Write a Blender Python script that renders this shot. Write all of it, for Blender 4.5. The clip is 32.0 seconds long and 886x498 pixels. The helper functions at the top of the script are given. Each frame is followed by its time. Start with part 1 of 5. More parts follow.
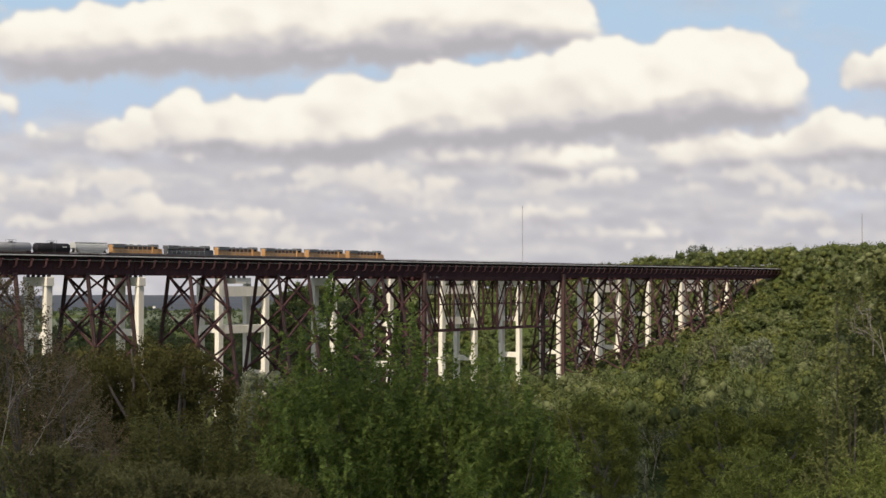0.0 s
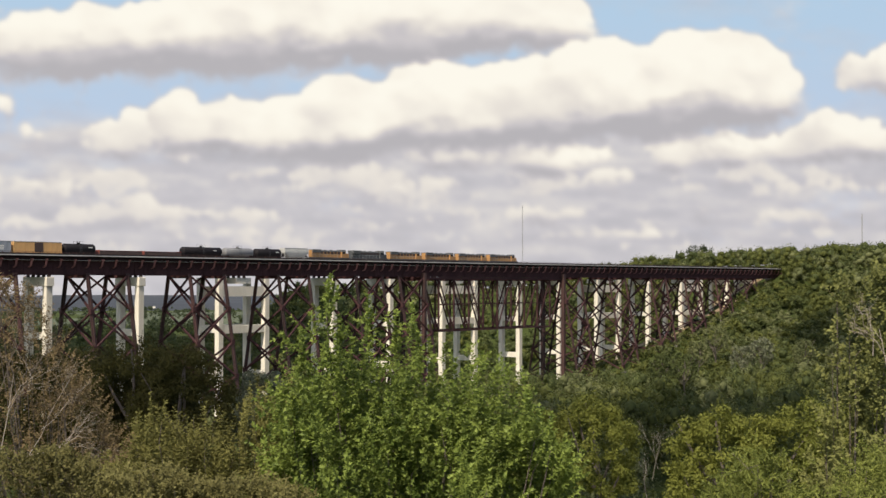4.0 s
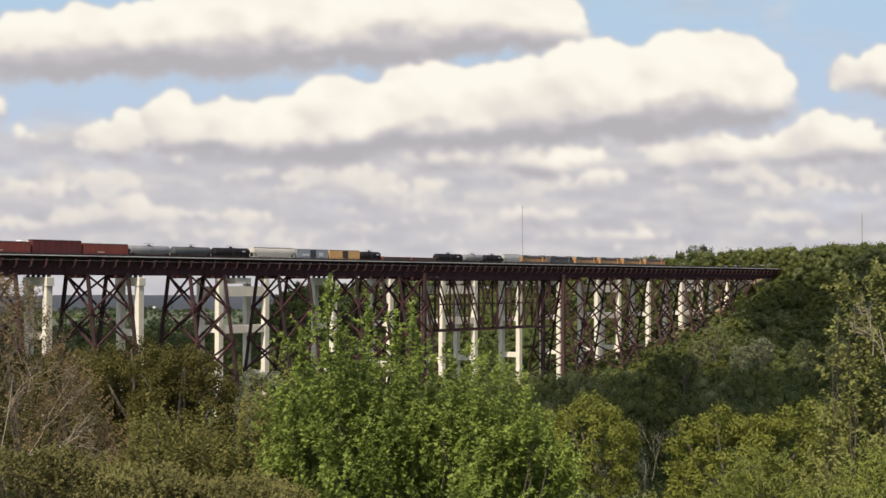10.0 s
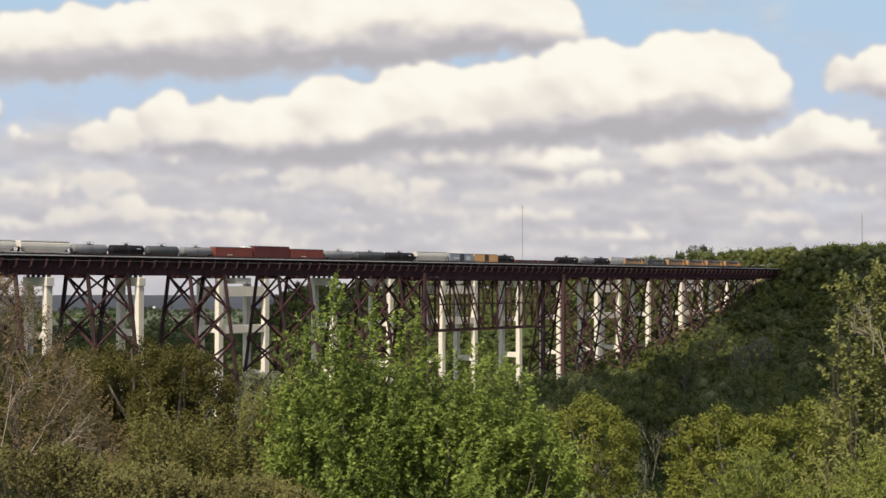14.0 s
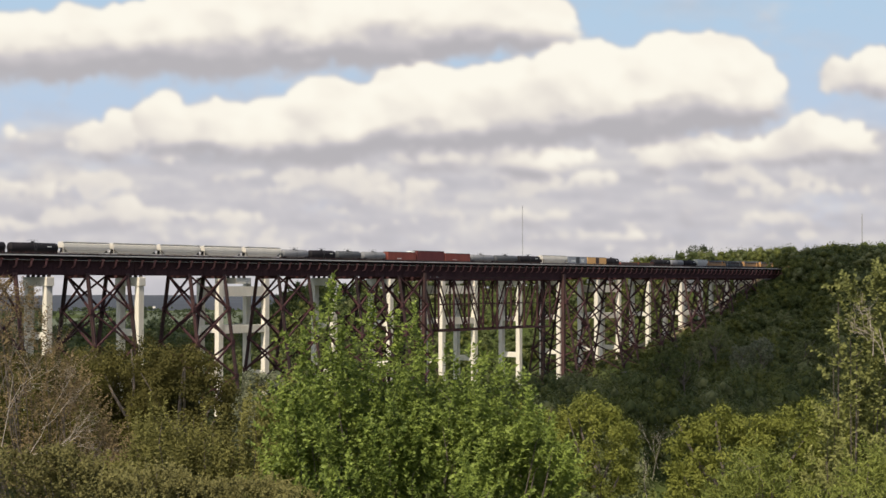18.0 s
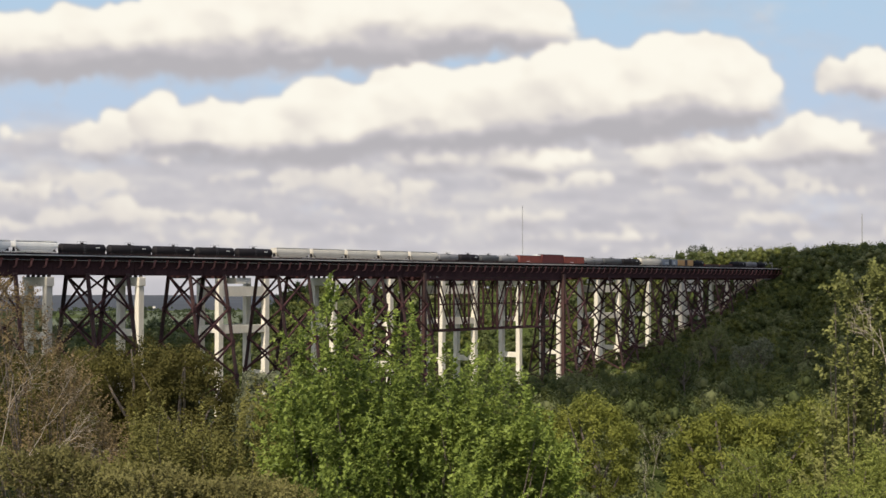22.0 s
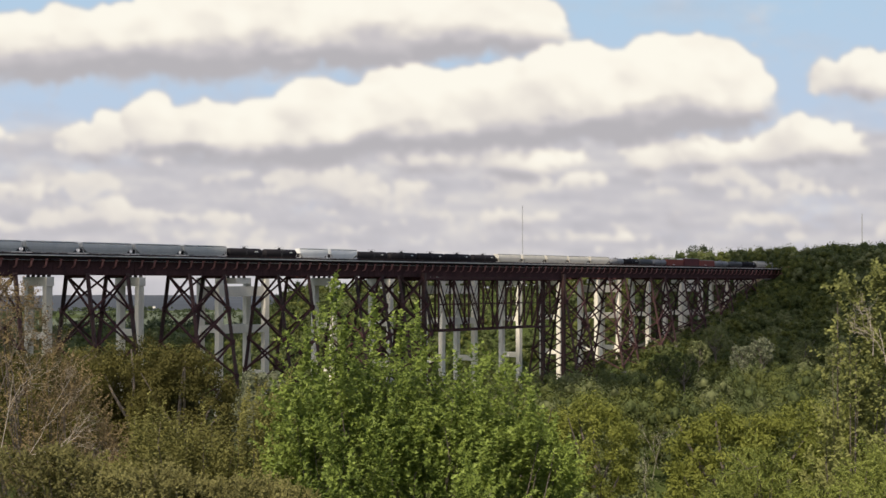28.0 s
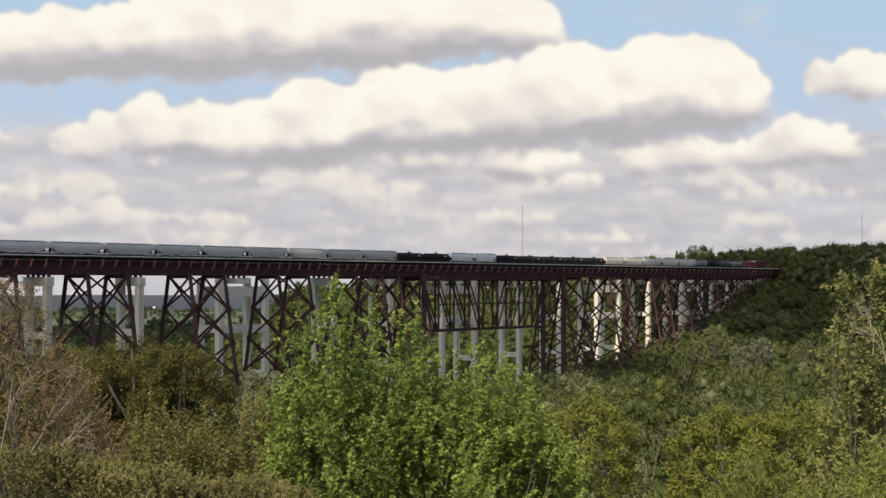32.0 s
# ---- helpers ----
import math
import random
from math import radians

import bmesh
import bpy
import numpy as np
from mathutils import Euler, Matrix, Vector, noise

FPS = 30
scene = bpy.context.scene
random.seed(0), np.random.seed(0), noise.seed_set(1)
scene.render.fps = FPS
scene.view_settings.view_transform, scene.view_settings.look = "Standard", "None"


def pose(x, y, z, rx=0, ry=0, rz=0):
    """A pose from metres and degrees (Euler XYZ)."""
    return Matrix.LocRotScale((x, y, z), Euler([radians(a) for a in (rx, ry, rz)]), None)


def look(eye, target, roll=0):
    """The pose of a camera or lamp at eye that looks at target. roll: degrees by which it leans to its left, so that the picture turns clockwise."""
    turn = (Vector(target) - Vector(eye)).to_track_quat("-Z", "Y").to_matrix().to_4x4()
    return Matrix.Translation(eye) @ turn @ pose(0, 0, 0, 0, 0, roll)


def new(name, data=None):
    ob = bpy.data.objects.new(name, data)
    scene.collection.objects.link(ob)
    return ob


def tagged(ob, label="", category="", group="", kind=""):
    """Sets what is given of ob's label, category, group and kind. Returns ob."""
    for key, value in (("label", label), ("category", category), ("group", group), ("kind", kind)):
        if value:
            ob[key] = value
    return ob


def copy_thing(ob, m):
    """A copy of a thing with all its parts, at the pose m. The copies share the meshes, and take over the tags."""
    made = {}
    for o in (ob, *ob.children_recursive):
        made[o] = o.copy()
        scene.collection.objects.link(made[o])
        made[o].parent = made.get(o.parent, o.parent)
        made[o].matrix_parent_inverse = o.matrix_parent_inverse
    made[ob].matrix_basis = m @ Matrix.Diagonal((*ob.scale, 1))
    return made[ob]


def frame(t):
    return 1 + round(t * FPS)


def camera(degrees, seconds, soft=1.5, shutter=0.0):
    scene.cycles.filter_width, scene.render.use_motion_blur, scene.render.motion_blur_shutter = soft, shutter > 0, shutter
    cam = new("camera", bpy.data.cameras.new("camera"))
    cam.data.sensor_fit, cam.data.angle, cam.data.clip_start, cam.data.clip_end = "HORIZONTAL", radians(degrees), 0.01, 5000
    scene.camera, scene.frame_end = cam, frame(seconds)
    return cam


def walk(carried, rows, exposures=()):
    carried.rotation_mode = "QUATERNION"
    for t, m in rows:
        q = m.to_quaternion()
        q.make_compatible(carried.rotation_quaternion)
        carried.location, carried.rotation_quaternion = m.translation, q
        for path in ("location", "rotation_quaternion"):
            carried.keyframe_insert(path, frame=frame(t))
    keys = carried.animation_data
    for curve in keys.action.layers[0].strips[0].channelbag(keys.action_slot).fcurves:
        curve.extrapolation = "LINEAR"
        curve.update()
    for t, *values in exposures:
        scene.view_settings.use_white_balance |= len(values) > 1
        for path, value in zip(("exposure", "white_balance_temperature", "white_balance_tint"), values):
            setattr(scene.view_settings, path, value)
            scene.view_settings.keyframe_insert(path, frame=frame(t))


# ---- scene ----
# One plan: the eye looks along +y; the viaducts run off to the right and away.
EYE_Z = 48.7
cam = camera(37.65, 32.0, soft=1.5)
VIEW = pose(0, 0, EYE_Z, 90 + 1.47, 0, 0)
walk(cam, [(0.0, VIEW), (32.0, VIEW)])

# Bridge plan: along = unit way along the tracks, across = unit way off from the eye.
TURN = math.atan(0.811)
ALONG = Vector((math.sin(TURN), math.cos(TURN), 0))
ACROSS = Vector((-math.cos(TURN), math.sin(TURN), 0))
NEAR = 304.5                      # eye to the near deck edge of the steel viaduct
BAY = 4.572                       # fifteen-foot bays
DECK = 56.0


def bay(k):
    """Metres along the bridge at bay k (bay 0 is a tower)."""
    return -NEAR * 0.811 + (k + 102.0) * BAY


def spot(s, w, z=0.0):
    p = ALONG * s + ACROSS * (NEAR + w)
    return Vector((p.x, p.y, z))


def plan_of(x, y):
    """Metres along and across for a place of the ground; takes arrays too."""
    return x * ALONG.x + y * ALONG.y, x * ACROSS.x + y * ACROSS.y - NEAR


# ---- light ----
SUN_TO = Vector((-0.42, -0.90, 1.22)).normalized()
world = bpy.data.worlds.new("sky")
scene.world = world
world.use_nodes = True
sky_node = world.node_tree.nodes.new("ShaderNodeTexSky")
sky_node.sky_type = "NISHITA"
sky_node.sun_disc = False
sky_node.sun_elevation = math.asin(SUN_TO.z)
sky_node.sun_rotation = math.atan2(SUN_TO.x, SUN_TO.y)
sky_node.dust_density = 3.0
world.node_tree.nodes["Background"].inputs["Strength"].default_value = 0.15
world.node_tree.links.new(sky_node.outputs[0], world.node_tree.nodes["Background"].inputs["Color"])
sun_data = bpy.data.lights.new("sun", "SUN")
sun_data.energy = 4.9
sun_data.angle = radians(0.5)
sun_data.color = (1.0, 0.90, 0.74)
sun = new("sun", sun_data)
sun.matrix_world = look(SUN_TO * 3000, (0, 0, 0))
scene.view_settings.exposure = 0.0


# ---- materials ----
def mat(name, col, rough=0.7, metal=0.0, var=0.25, scale=1.0, fine=12.0, bump=0.15, island=0.0, thing=0.0, spec=0.5, streak=0.0, second=None):
    """A worn surface: colour broken up at two scales, with fine relief."""
    m = bpy.data.materials.new(name)
    m.use_nodes = True
    nt = m.node_tree
    n, l = nt.nodes, nt.links
    b = n["Principled BSDF"]
    b.inputs["Roughness"].default_value = rough
    b.inputs["Metallic"].default_value = metal
    b.inputs["Specular IOR Level"].default_value = spec
    tc = n.new("ShaderNodeTexCoord")
    mp = n.new("ShaderNodeMapping")
    mp.inputs["Scale"].default_value = (scale, scale, scale * (0.25 if streak else 1.0))
    l.new(tc.outputs["Object"], mp.inputs[0])
    big = n.new("ShaderNodeTexNoise")
    big.inputs["Scale"].default_value = 0.6
    big.inputs["Detail"].default_value = 5
    l.new(mp.outputs[0], big.inputs["Vector"])
    small = n.new("ShaderNodeTexNoise")
    small.inputs["Scale"].default_value = fine
    small.inputs["Detail"].default_value = 3
    l.new(mp.outputs[0], small.inputs["Vector"])
    add = n.new("ShaderNodeMath")
    add.operation = "MULTIPLY_ADD"
    add.inputs[1].default_value = 0.4
    l.new(small.outputs[0], add.inputs[0])
    half = n.new("ShaderNodeMath")
    half.operation = "MULTIPLY"
    half.inputs[1].default_value = 0.6
    l.new(big.outputs[0], half.inputs[0])
    l.new(half.outputs[0], add.inputs[2])
    last = add.outputs[0]
    for amount, kind, out in ((island, "ShaderNodeNewGeometry", "Random Per Island"), (thing, "ShaderNodeObjectInfo", "Random")):
        if amount:
            src = n.new(kind)
            mix = n.new("ShaderNodeMath")
            mix.operation = "MULTIPLY_ADD"
            mix.inputs[1].default_value = amount
            l.new(src.outputs[out], mix.inputs[0])
            sub = n.new("ShaderNodeMath")
            sub.operation = "SUBTRACT"
            sub.inputs[1].default_value = amount / 2
            l.new(last, sub.inputs[0])
            l.new(sub.outputs[0], mix.inputs[2])
            last = mix.outputs[0]
    ramp = n.new("ShaderNodeValToRGB")
    c = Vector(col[:3])
    d = Vector(second[:3]) if second else c
    lo, hi = c * (1 - var), d * (1 + var)
    ramp.color_ramp.elements[0].position, ramp.color_ramp.elements[1].position = 0.25, 0.75
    ramp.color_ramp.elements[0].color = (*lo, 1)
    ramp.color_ramp.elements[1].color = (min(hi.x, 0.95), min(hi.y, 0.95), min(hi.z, 0.95), 1)
    l.new(last, ramp.inputs[0])
    l.new(ramp.outputs[0], b.inputs["Base Color"])
    if bump:
        bp = n.new("ShaderNodeBump")
        bp.inputs["Strength"].default_value = bump
        bp.inputs["Distance"].default_value = 0.05
        l.new(small.outputs[0], bp.inputs["Height"])
        l.new(bp.outputs[0], b.inputs["Normal"])
    return m


def leaf_mat(name, a, b_, var=0.3, through_light=0.35, rough=0.5, patch=0.03, leafy=0.5):
    """Leaves: colour differs leaf by leaf and in patches; some light comes through."""
    m = bpy.data.materials.new(name)
    m.use_nodes = True
    nt = m.node_tree
    n, l = nt.nodes, nt.links
    p = n["Principled BSDF"]
    p.inputs["Roughness"].default_value = rough
    p.inputs["Specular IOR Level"].default_value = 0.12
    geo = n.new("ShaderNodeNewGeometry")
    nz = n.new("ShaderNodeTexNoise")
    nz.inputs["Scale"].default_value = patch
    nz.inputs["Detail"].default_value = 3
    l.new(geo.outputs["Position"], nz.inputs["Vector"])
    mm = n.new("ShaderNodeMath")
    mm.operation = "MULTIPLY_ADD"
    mm.inputs[1].default_value = leafy
    l.new(geo.outputs["Random Per Island"], mm.inputs[0])
    sub = n.new("ShaderNodeMath")
    sub.operation = "MULTIPLY_ADD"
    sub.inputs[1].default_value = 1.6
    sub.inputs[2].default_value = -0.3 - leafy / 2
    l.new(nz.outputs[0], sub.inputs[0])
    l.new(sub.outputs[0], mm.inputs[2])
    ramp = n.new("ShaderNodeValToRGB")
    a, b_ = Vector(a), Vector(b_)
    ramp.color_ramp.elements[0].color = (*(a * (1 - var)), 1)
    ramp.color_ramp.elements[1].color = (*(b_ * (1 + var)), 1)
    l.new(mm.outputs[0], ramp.inputs[0])
    l.new(ramp.outputs[0], p.inputs["Base Color"])
    tr = n.new("ShaderNodeBsdfTranslucent")
    l.new(ramp.outputs[0], tr.inputs["Color"])
    mx = n.new("ShaderNodeMixShader")
    mx.inputs[0].default_value = through_light
    l.new(p.outputs[0], mx.inputs[1])
    l.new(tr.outputs[0], mx.inputs[2])
    l.new(mx.outputs[0], n["Material Output"].inputs["Surface"])
    return m


M_RUST = mat("rusted_red_steel", (0.040, 0.023, 0.021), 0.75, 0.0, 0.4, 0.4, 6, 0.2, thing=0.45, second=(0.068, 0.031, 0.028))
M_DARK = mat("sooty_brown_steel", (0.040, 0.020, 0.022), 0.85, 0.0, 0.35, 0.4, 6, 0.2, second=(0.068, 0.030, 0.031), spec=0.2)
M_BRACKET = mat("red_lead_steel", (0.30, 0.125, 0.115), 0.7, 0.0, 0.3, 0.5, 6, 0.2, thing=0.4)
M_RAILING = mat("galvanised_steel", (0.34, 0.33, 0.31), 0.5, 0.4, 0.2, 1, 8, 0.1)
M_TIE = mat("weathered_timber", (0.16, 0.13, 0.11), 0.9, 0, 0.35, 1, 10, 0.3, thing=0.3)
M_CONC = mat("pale_concrete", (0.78, 0.72, 0.61), 0.85, 0, 0.14, 0.25, 5, 0.15, streak=1)
M_CONC2 = mat("grey_concrete", (0.40, 0.385, 0.36), 0.9, 0, 0.18, 0.25, 5, 0.2, streak=1)
M_STONE = mat("dark_mossy_stone", (0.14, 0.13, 0.11), 0.95, 0, 0.35, 0.6, 5, 0.4)
M_SOOT = mat("sooty_black_steel", (0.024, 0.014, 0.015), 0.9, 0, 0.35, 0.4, 6, 0.15, spec=0.1)
M_GIRD = mat("weathering_steel_girder", (0.045, 0.032, 0.028), 0.7, 0, 0.3, 0.4, 6, 0.1)
M_PARAPET = mat("black_steel_parapet", (0.018, 0.015, 0.015), 0.8, 0, 0.3, 0.4, 6, 0.1)
M_DUCT = mat("pale_cable_duct", (0.62, 0.58, 0.55), 0.6, 0, 0.5, 0.12, 4, 0.1)
M_RAIL = mat("steel_rail", (0.30, 0.27, 0.25), 0.35, 0.8, 0.2, 1, 10, 0.1)
M_BALLAST = mat("grey_ballast", (0.30, 0.28, 0.26), 0.95, 0, 0.4, 2, 15, 0.6)
M_GROUND = mat("woodland_floor", (0.030, 0.046, 0.012), 0.95, 0, 0.5, 0.02, 6, 0.8, second=(0.060, 0.075, 0.022), spec=0.05)
M_FIELD = mat("pale_green_field", (0.070, 0.085, 0.042), 0.95, 0, 0.25, 0.004, 0.3, 0.2)
# woods at the horizon: the blue of distance haze is put into their colour
M_RIDGE = mat("haze_blue_wooded_ridge", (0.024, 0.030, 0.042), 0.95, 0, 0.3, 0.01, 0.2, 0.2)
M_BARE = mat("bare_tan_clay", (0.25, 0.18, 0.10), 0.95, 0, 0.3, 0.1, 2, 0.5)
M_BARK = mat("grey_brown_bark", (0.13, 0.105, 0.085), 0.9, 0, 0.4, 2, 14, 0.6)
M_TWIG = mat("pale_dead_wood", (0.34, 0.29, 0.24), 0.85, 0, 0.25, 2, 12, 0.3)
L_BUSH = leaf_mat("mulberry_leaf", (0.062, 0.098, 0.020), (0.222, 0.272, 0.058), 0.2, 0.3, 0.45, 0.9, 0.5)
L_SHRUB = leaf_mat("olive_shrub_leaf", (0.076, 0.073, 0.020), (0.190, 0.180, 0.056), 0.2, 0.3, 0.6, 1.1, 0.35)
L_SUMAC = leaf_mat("sumac_leaf", (0.105, 0.135, 0.028), (0.240, 0.262, 0.066), 0.2, 0.35, 0.5, 0.5)
L_ELDER = leaf_mat("box_elder_leaf", (0.095, 0.105, 0.030), (0.225, 0.228, 0.075), 0.2, 0.3, 0.55, 0.6, 0.4)
L_DUSTY = leaf_mat("dusty_shrub_leaf", (0.088, 0.080, 0.028), (0.200, 0.184, 0.068), 0.2, 0.3, 0.6, 0.9, 0.4)
L_DRY = leaf_mat("dry_shrub_leaf", (0.125, 0.088, 0.045), (0.230, 0.170, 0.088), 0.3, 0.3, 0.6, 0.5)
L_OAK = leaf_mat("oak_leaf", (0.054, 0.050, 0.013), (0.100, 0.089, 0.024), 0.12, 0.2, 0.7, 0.25, 0.15)
L_ASH = leaf_mat("ash_leaf", (0.085, 0.098, 0.018), (0.185, 0.192, 0.038), 0.15, 0.25, 0.6, 0.4, 0.18)
L_SILVER = leaf_mat("silvery_leaf", (0.110, 0.120, 0.070), (0.215, 0.225, 0.140), 0.2, 0.3, 0.55, 0.5, 0.4)
L_WOODS = leaf_mat("valley_leaf", (0.056, 0.072, 0.018), (0.136, 0.143, 0.038), 0.15, 0.3, 0.6, 0.07, 0.22)
L_PALE = leaf_mat("pale_valley_leaf", (0.105, 0.120, 0.050), (0.180, 0.190, 0.080), 0.15, 0.3, 0.6, 0.07, 0.2)
L_DEEP = leaf_mat("deep_valley_leaf", (0.050, 0.066, 0.022), (0.105, 0.122, 0.042), 0.15, 0.3, 0.6, 0.07, 0.2)
L_FAR = leaf_mat("far_leaf", (0.030, 0.044, 0.022), (0.070, 0.086, 0.040), 0.2, 0.3, 0.6, 0.02, 0.2)


# ---- mesh helpers ----
def part(name, bm, material, parent=None, label=""):
    me = bpy.data.meshes.new(name)
    bm.to_mesh(me)
    bm.free()
    me.materials.append(material)
    ob = new(name, me)
    if parent is not None:
        ob.parent = parent
    if label:
        ob["label"] = label
    return ob


def shared(name, me, parent, m, label=""):
    ob = new(name, me)
    ob.parent = parent
    ob.matrix_local = m
    if label:
        ob["label"] = label
    return ob


def mesh_of(name, bm, material):
    me = bpy.data.meshes.new(name)
    bm.to_mesh(me)
    bm.free()
    me.materials.append(material)
    return me


def root(name, label, category, group="", kind="", at=None):
    ob = new(name)
    ob.empty_display_size = 0.5
    if at is not None:
        ob.matrix_world = at
    return tagged(ob, label, category, group, kind)


def box(bm, c, size, rz=0.0, taper=1.0, m=None):
    """A box at centre c; taper shrinks its top."""
    sx, sy, sz = size[0] / 2, size[1] / 2, size[2] / 2
    r = Matrix.Rotation(rz, 3, "Z")
    vs = []
    for z, t in ((-sz, 1.0), (sz, taper)):
        for x, y in ((-sx, -sy), (sx, -sy), (sx, sy), (-sx, sy)):
            v = r @ Vector((x * t, y * t, z)) + Vector(c)
            vs.append(bm.verts.new(m @ v if m else v))
    for f in ((3, 2, 1, 0), (4, 5, 6, 7), (0, 1, 5, 4), (1, 2, 6, 5), (2, 3, 7, 6), (3, 0, 4, 7)):
        bm.faces.new([vs[i] for i in f])


def beam(bm, a, b, w, h, up=(0, 0, 1), w2=None):
    """A straight bar from a to b, w wide and h deep."""
    a, b = Vector(a), Vector(b)
    d = (b - a).normalized()
    u = Vector(up)
    if abs(d.dot(u)) > 0.97:
        u = ALONG
    side = d.cross(u).normalized()
    top = side.cross(d).normalized()
    vs = []
    for p, ww in ((a, w), (b, w2 or w)):
        for i, j in ((-1, -1), (1, -1), (1, 1), (-1, 1)):
            vs.append(bm.verts.new(p + side * (i * ww / 2) + top * (j * h / 2 * (ww / w))))
    for f in ((3, 2, 1, 0), (4, 5, 6, 7), (0, 1, 5, 4), (1, 2, 6, 5), (2, 3, 7, 6), (3, 0, 4, 7)):
        bm.faces.new([vs[i] for i in f])


def tube(bm, pts, radii, seg=8, cap=True):
    rings = []
    for i, p in enumerate(pts):
        p = Vector(p)
        d = Vector(pts[min(i + 1, len(pts) - 1)]) - Vector(pts[max(i - 1, 0)])
        d.normalize()
        ref = Vector((0, 0, 1)) if abs(d.z) < 0.9 else Vector((1, 0, 0))
        sx = d.cross(ref).normalized()
        sy = sx.cross(d).normalized()
        rings.append([bm.verts.new(p + (sx * math.cos(2 * math.pi * j / seg) + sy * math.sin(2 * math.pi * j / seg)) * radii[i]) for j in range(seg)])
    for a, b in zip(rings, rings[1:]):
        for j in range(seg):
            bm.faces.new((a[j], a[(j + 1) % seg], b[(j + 1) % seg], b[j]))
    if cap:
        bm.faces.new(rings[0][::-1])
        bm.faces.new(rings[-1])


def quads_mesh(name, verts, faces, material):
    me = bpy.data.meshes.new(name)
    nv, nf, k = len(verts), len(faces), faces.shape[1]
    me.vertices.add(nv)
    me.vertices.foreach_set("co", np.asarray(verts, np.float32).ravel())
    me.loops.add(nf * k)
    me.loops.foreach_set("vertex_index", faces.astype(np.int32).ravel())
    me.polygons.add(nf)
    me.polygons.foreach_set("loop_start", np.arange(0, nf * k, k, dtype=np.int32))
    me.polygons.foreach_set("loop_total", np.full(nf, k, np.int32))
    me.update(calc_edges=True)
    if material:
        me.materials.append(material)
    return me


# ---- ground ----
def ease(a, b, x):
    t = np.clip((x - a) / (b - a), 0, 1)
    return t * t * (3 - 2 * t)


def wavy(x, y, seed, size):
    """Smooth rolling values about 0 from summed waves."""
    r = np.random.RandomState(seed)
    v = 0.0
    for i in range(7):
        a, f, ph = r.uniform(0, 6.28), (0.6 + 0.9 * r.rand()) / size * 6.28, r.uniform(0, 6.28)
        v = v + np.sin((x * math.cos(a) + y * math.sin(a)) * f + ph)
    return v / 7


def ground_z(x, y):
    x, y = np.asarray(x, float), np.asarray(y, float)
    s, w = plan_of(x, y)
    near = 41.0 * (1 - ease(-12, 185, s + 14 * wavy(x, y, 3, 140)))
    rise = np.interp(s - 1.5 * np.clip(w, 0, 60) - np.interp(w, [-32, -12], [20, 0]), [455, 480, 525, 560, 582, 613, 677, 760, 900], [0, 0.08, 0.22, 0.33, 0.42, 0.56, 0.92, 1.0, 1.04])
    crest = np.interp(w, [-420, -250, -120, 0, 78, 144, 181, 234, 262, 330, 450, 700], [60, 58, 58, 58, 60, 56, 50, 41, 34, 25, 6, 2])
    far = rise * crest
    west = 55.5 * (1 - ease(-330, -150, s))
    z = np.maximum(np.maximum(near, far), np.where(w > -60, west, near)) + 2.0 + 1.2 * wavy(x, y, 5, 90)
    z = np.where((w > 26) & (w < 52) & (s > 600), np.minimum(z, 55.4), z)
    dist = np.hypot(x, y)
    # long wooded hill beyond the viaducts
    lane = x / np.maximum(y, 1.0)
    back = np.interp(lane, [-0.165, -0.135, -0.115, 0.0, 0.13, 0.22], [0, 16, 33, 40, 47, 47]) * ease(640, 880, dist) * ease(60, 150, w) * (y > 0)
    z = np.maximum(z, back + 2.0 + 1.2 * wavy(x, y, 5, 90))
    beyond = ease(1050, 1500, dist)
    ridge = ease(2150, 2700, dist) * (11.5 + 4 * wavy(x, y, 9, 900) + 3.0 * wavy(x, y, 10, 160)) - ease(2900, 4000, dist) * 6
    z = z * (1 - beyond) + beyond * (2 + ridge)
    # the knoll that the eye stands on
    knoll = 1 - ease(2.5, 13, np.hypot(x, y))
    return z * (1 - knoll) + knoll * 46.9


def build_ground():
    """One sheet, finer where the eye looks, out to the horizon."""
    ax = np.unique(np.concatenate([np.linspace(-30, 1300, 190), -np.geomspace(30, 4900, 40), np.linspace(1300, 3200, 60), np.geomspace(3200, 4900, 12)]))
    bx = np.unique(np.concatenate([np.linspace(-400, 500, 150), -np.linspace(400, 1400, 25), -np.geomspace(1400, 4900, 15), np.geomspace(500, 4900, 25)]))
    yy, xx = np.meshgrid(ax, bx, indexing="ij")
    zz = ground_z(xx, yy)
    verts = np.stack([xx, yy, zz], -1).reshape(-1, 3)
    na, nb = len(ax), len(bx)
    i = (np.arange(na - 1)[:, None] * nb + np.arange(nb - 1)[None, :]).ravel()
    faces = np.stack([i, i + 1, i + nb + 1, i + nb], 1)
    me = quads_mesh("ground", verts, faces, M_GROUND)
    me.materials.append(M_BARE)
    c = verts[faces].mean(1)
    s, w = plan_of(c[:, 0], c[:, 1])
    bare = (s - 1.5 * w > 500) & (s < 770) & (w > 10) & (w < 52) & (wavy(c[:, 0], c[:, 1], 11, 30) > 0.05)
    me.materials.append(M_FIELD)
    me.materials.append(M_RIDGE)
    dist = np.hypot(c[:, 0], c[:, 1])
    kind = np.where(bare, 1, 0)
    kind = np.where((dist > 1450) & (wavy(c[:, 0], c[:, 1], 15, 700) > -0.12), 2, kind)
    # beyond 2200 m the ground takes the haze-tinted ridge colour
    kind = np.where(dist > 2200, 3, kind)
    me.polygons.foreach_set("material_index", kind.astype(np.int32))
    me.polygons.foreach_set("use_smooth", np.ones(len(faces), bool))
    ob = new("ground", me)
    tagged(ob, "wooded valley ground with bare clay under the bridge end", "ground", kind="structure")


build_ground()


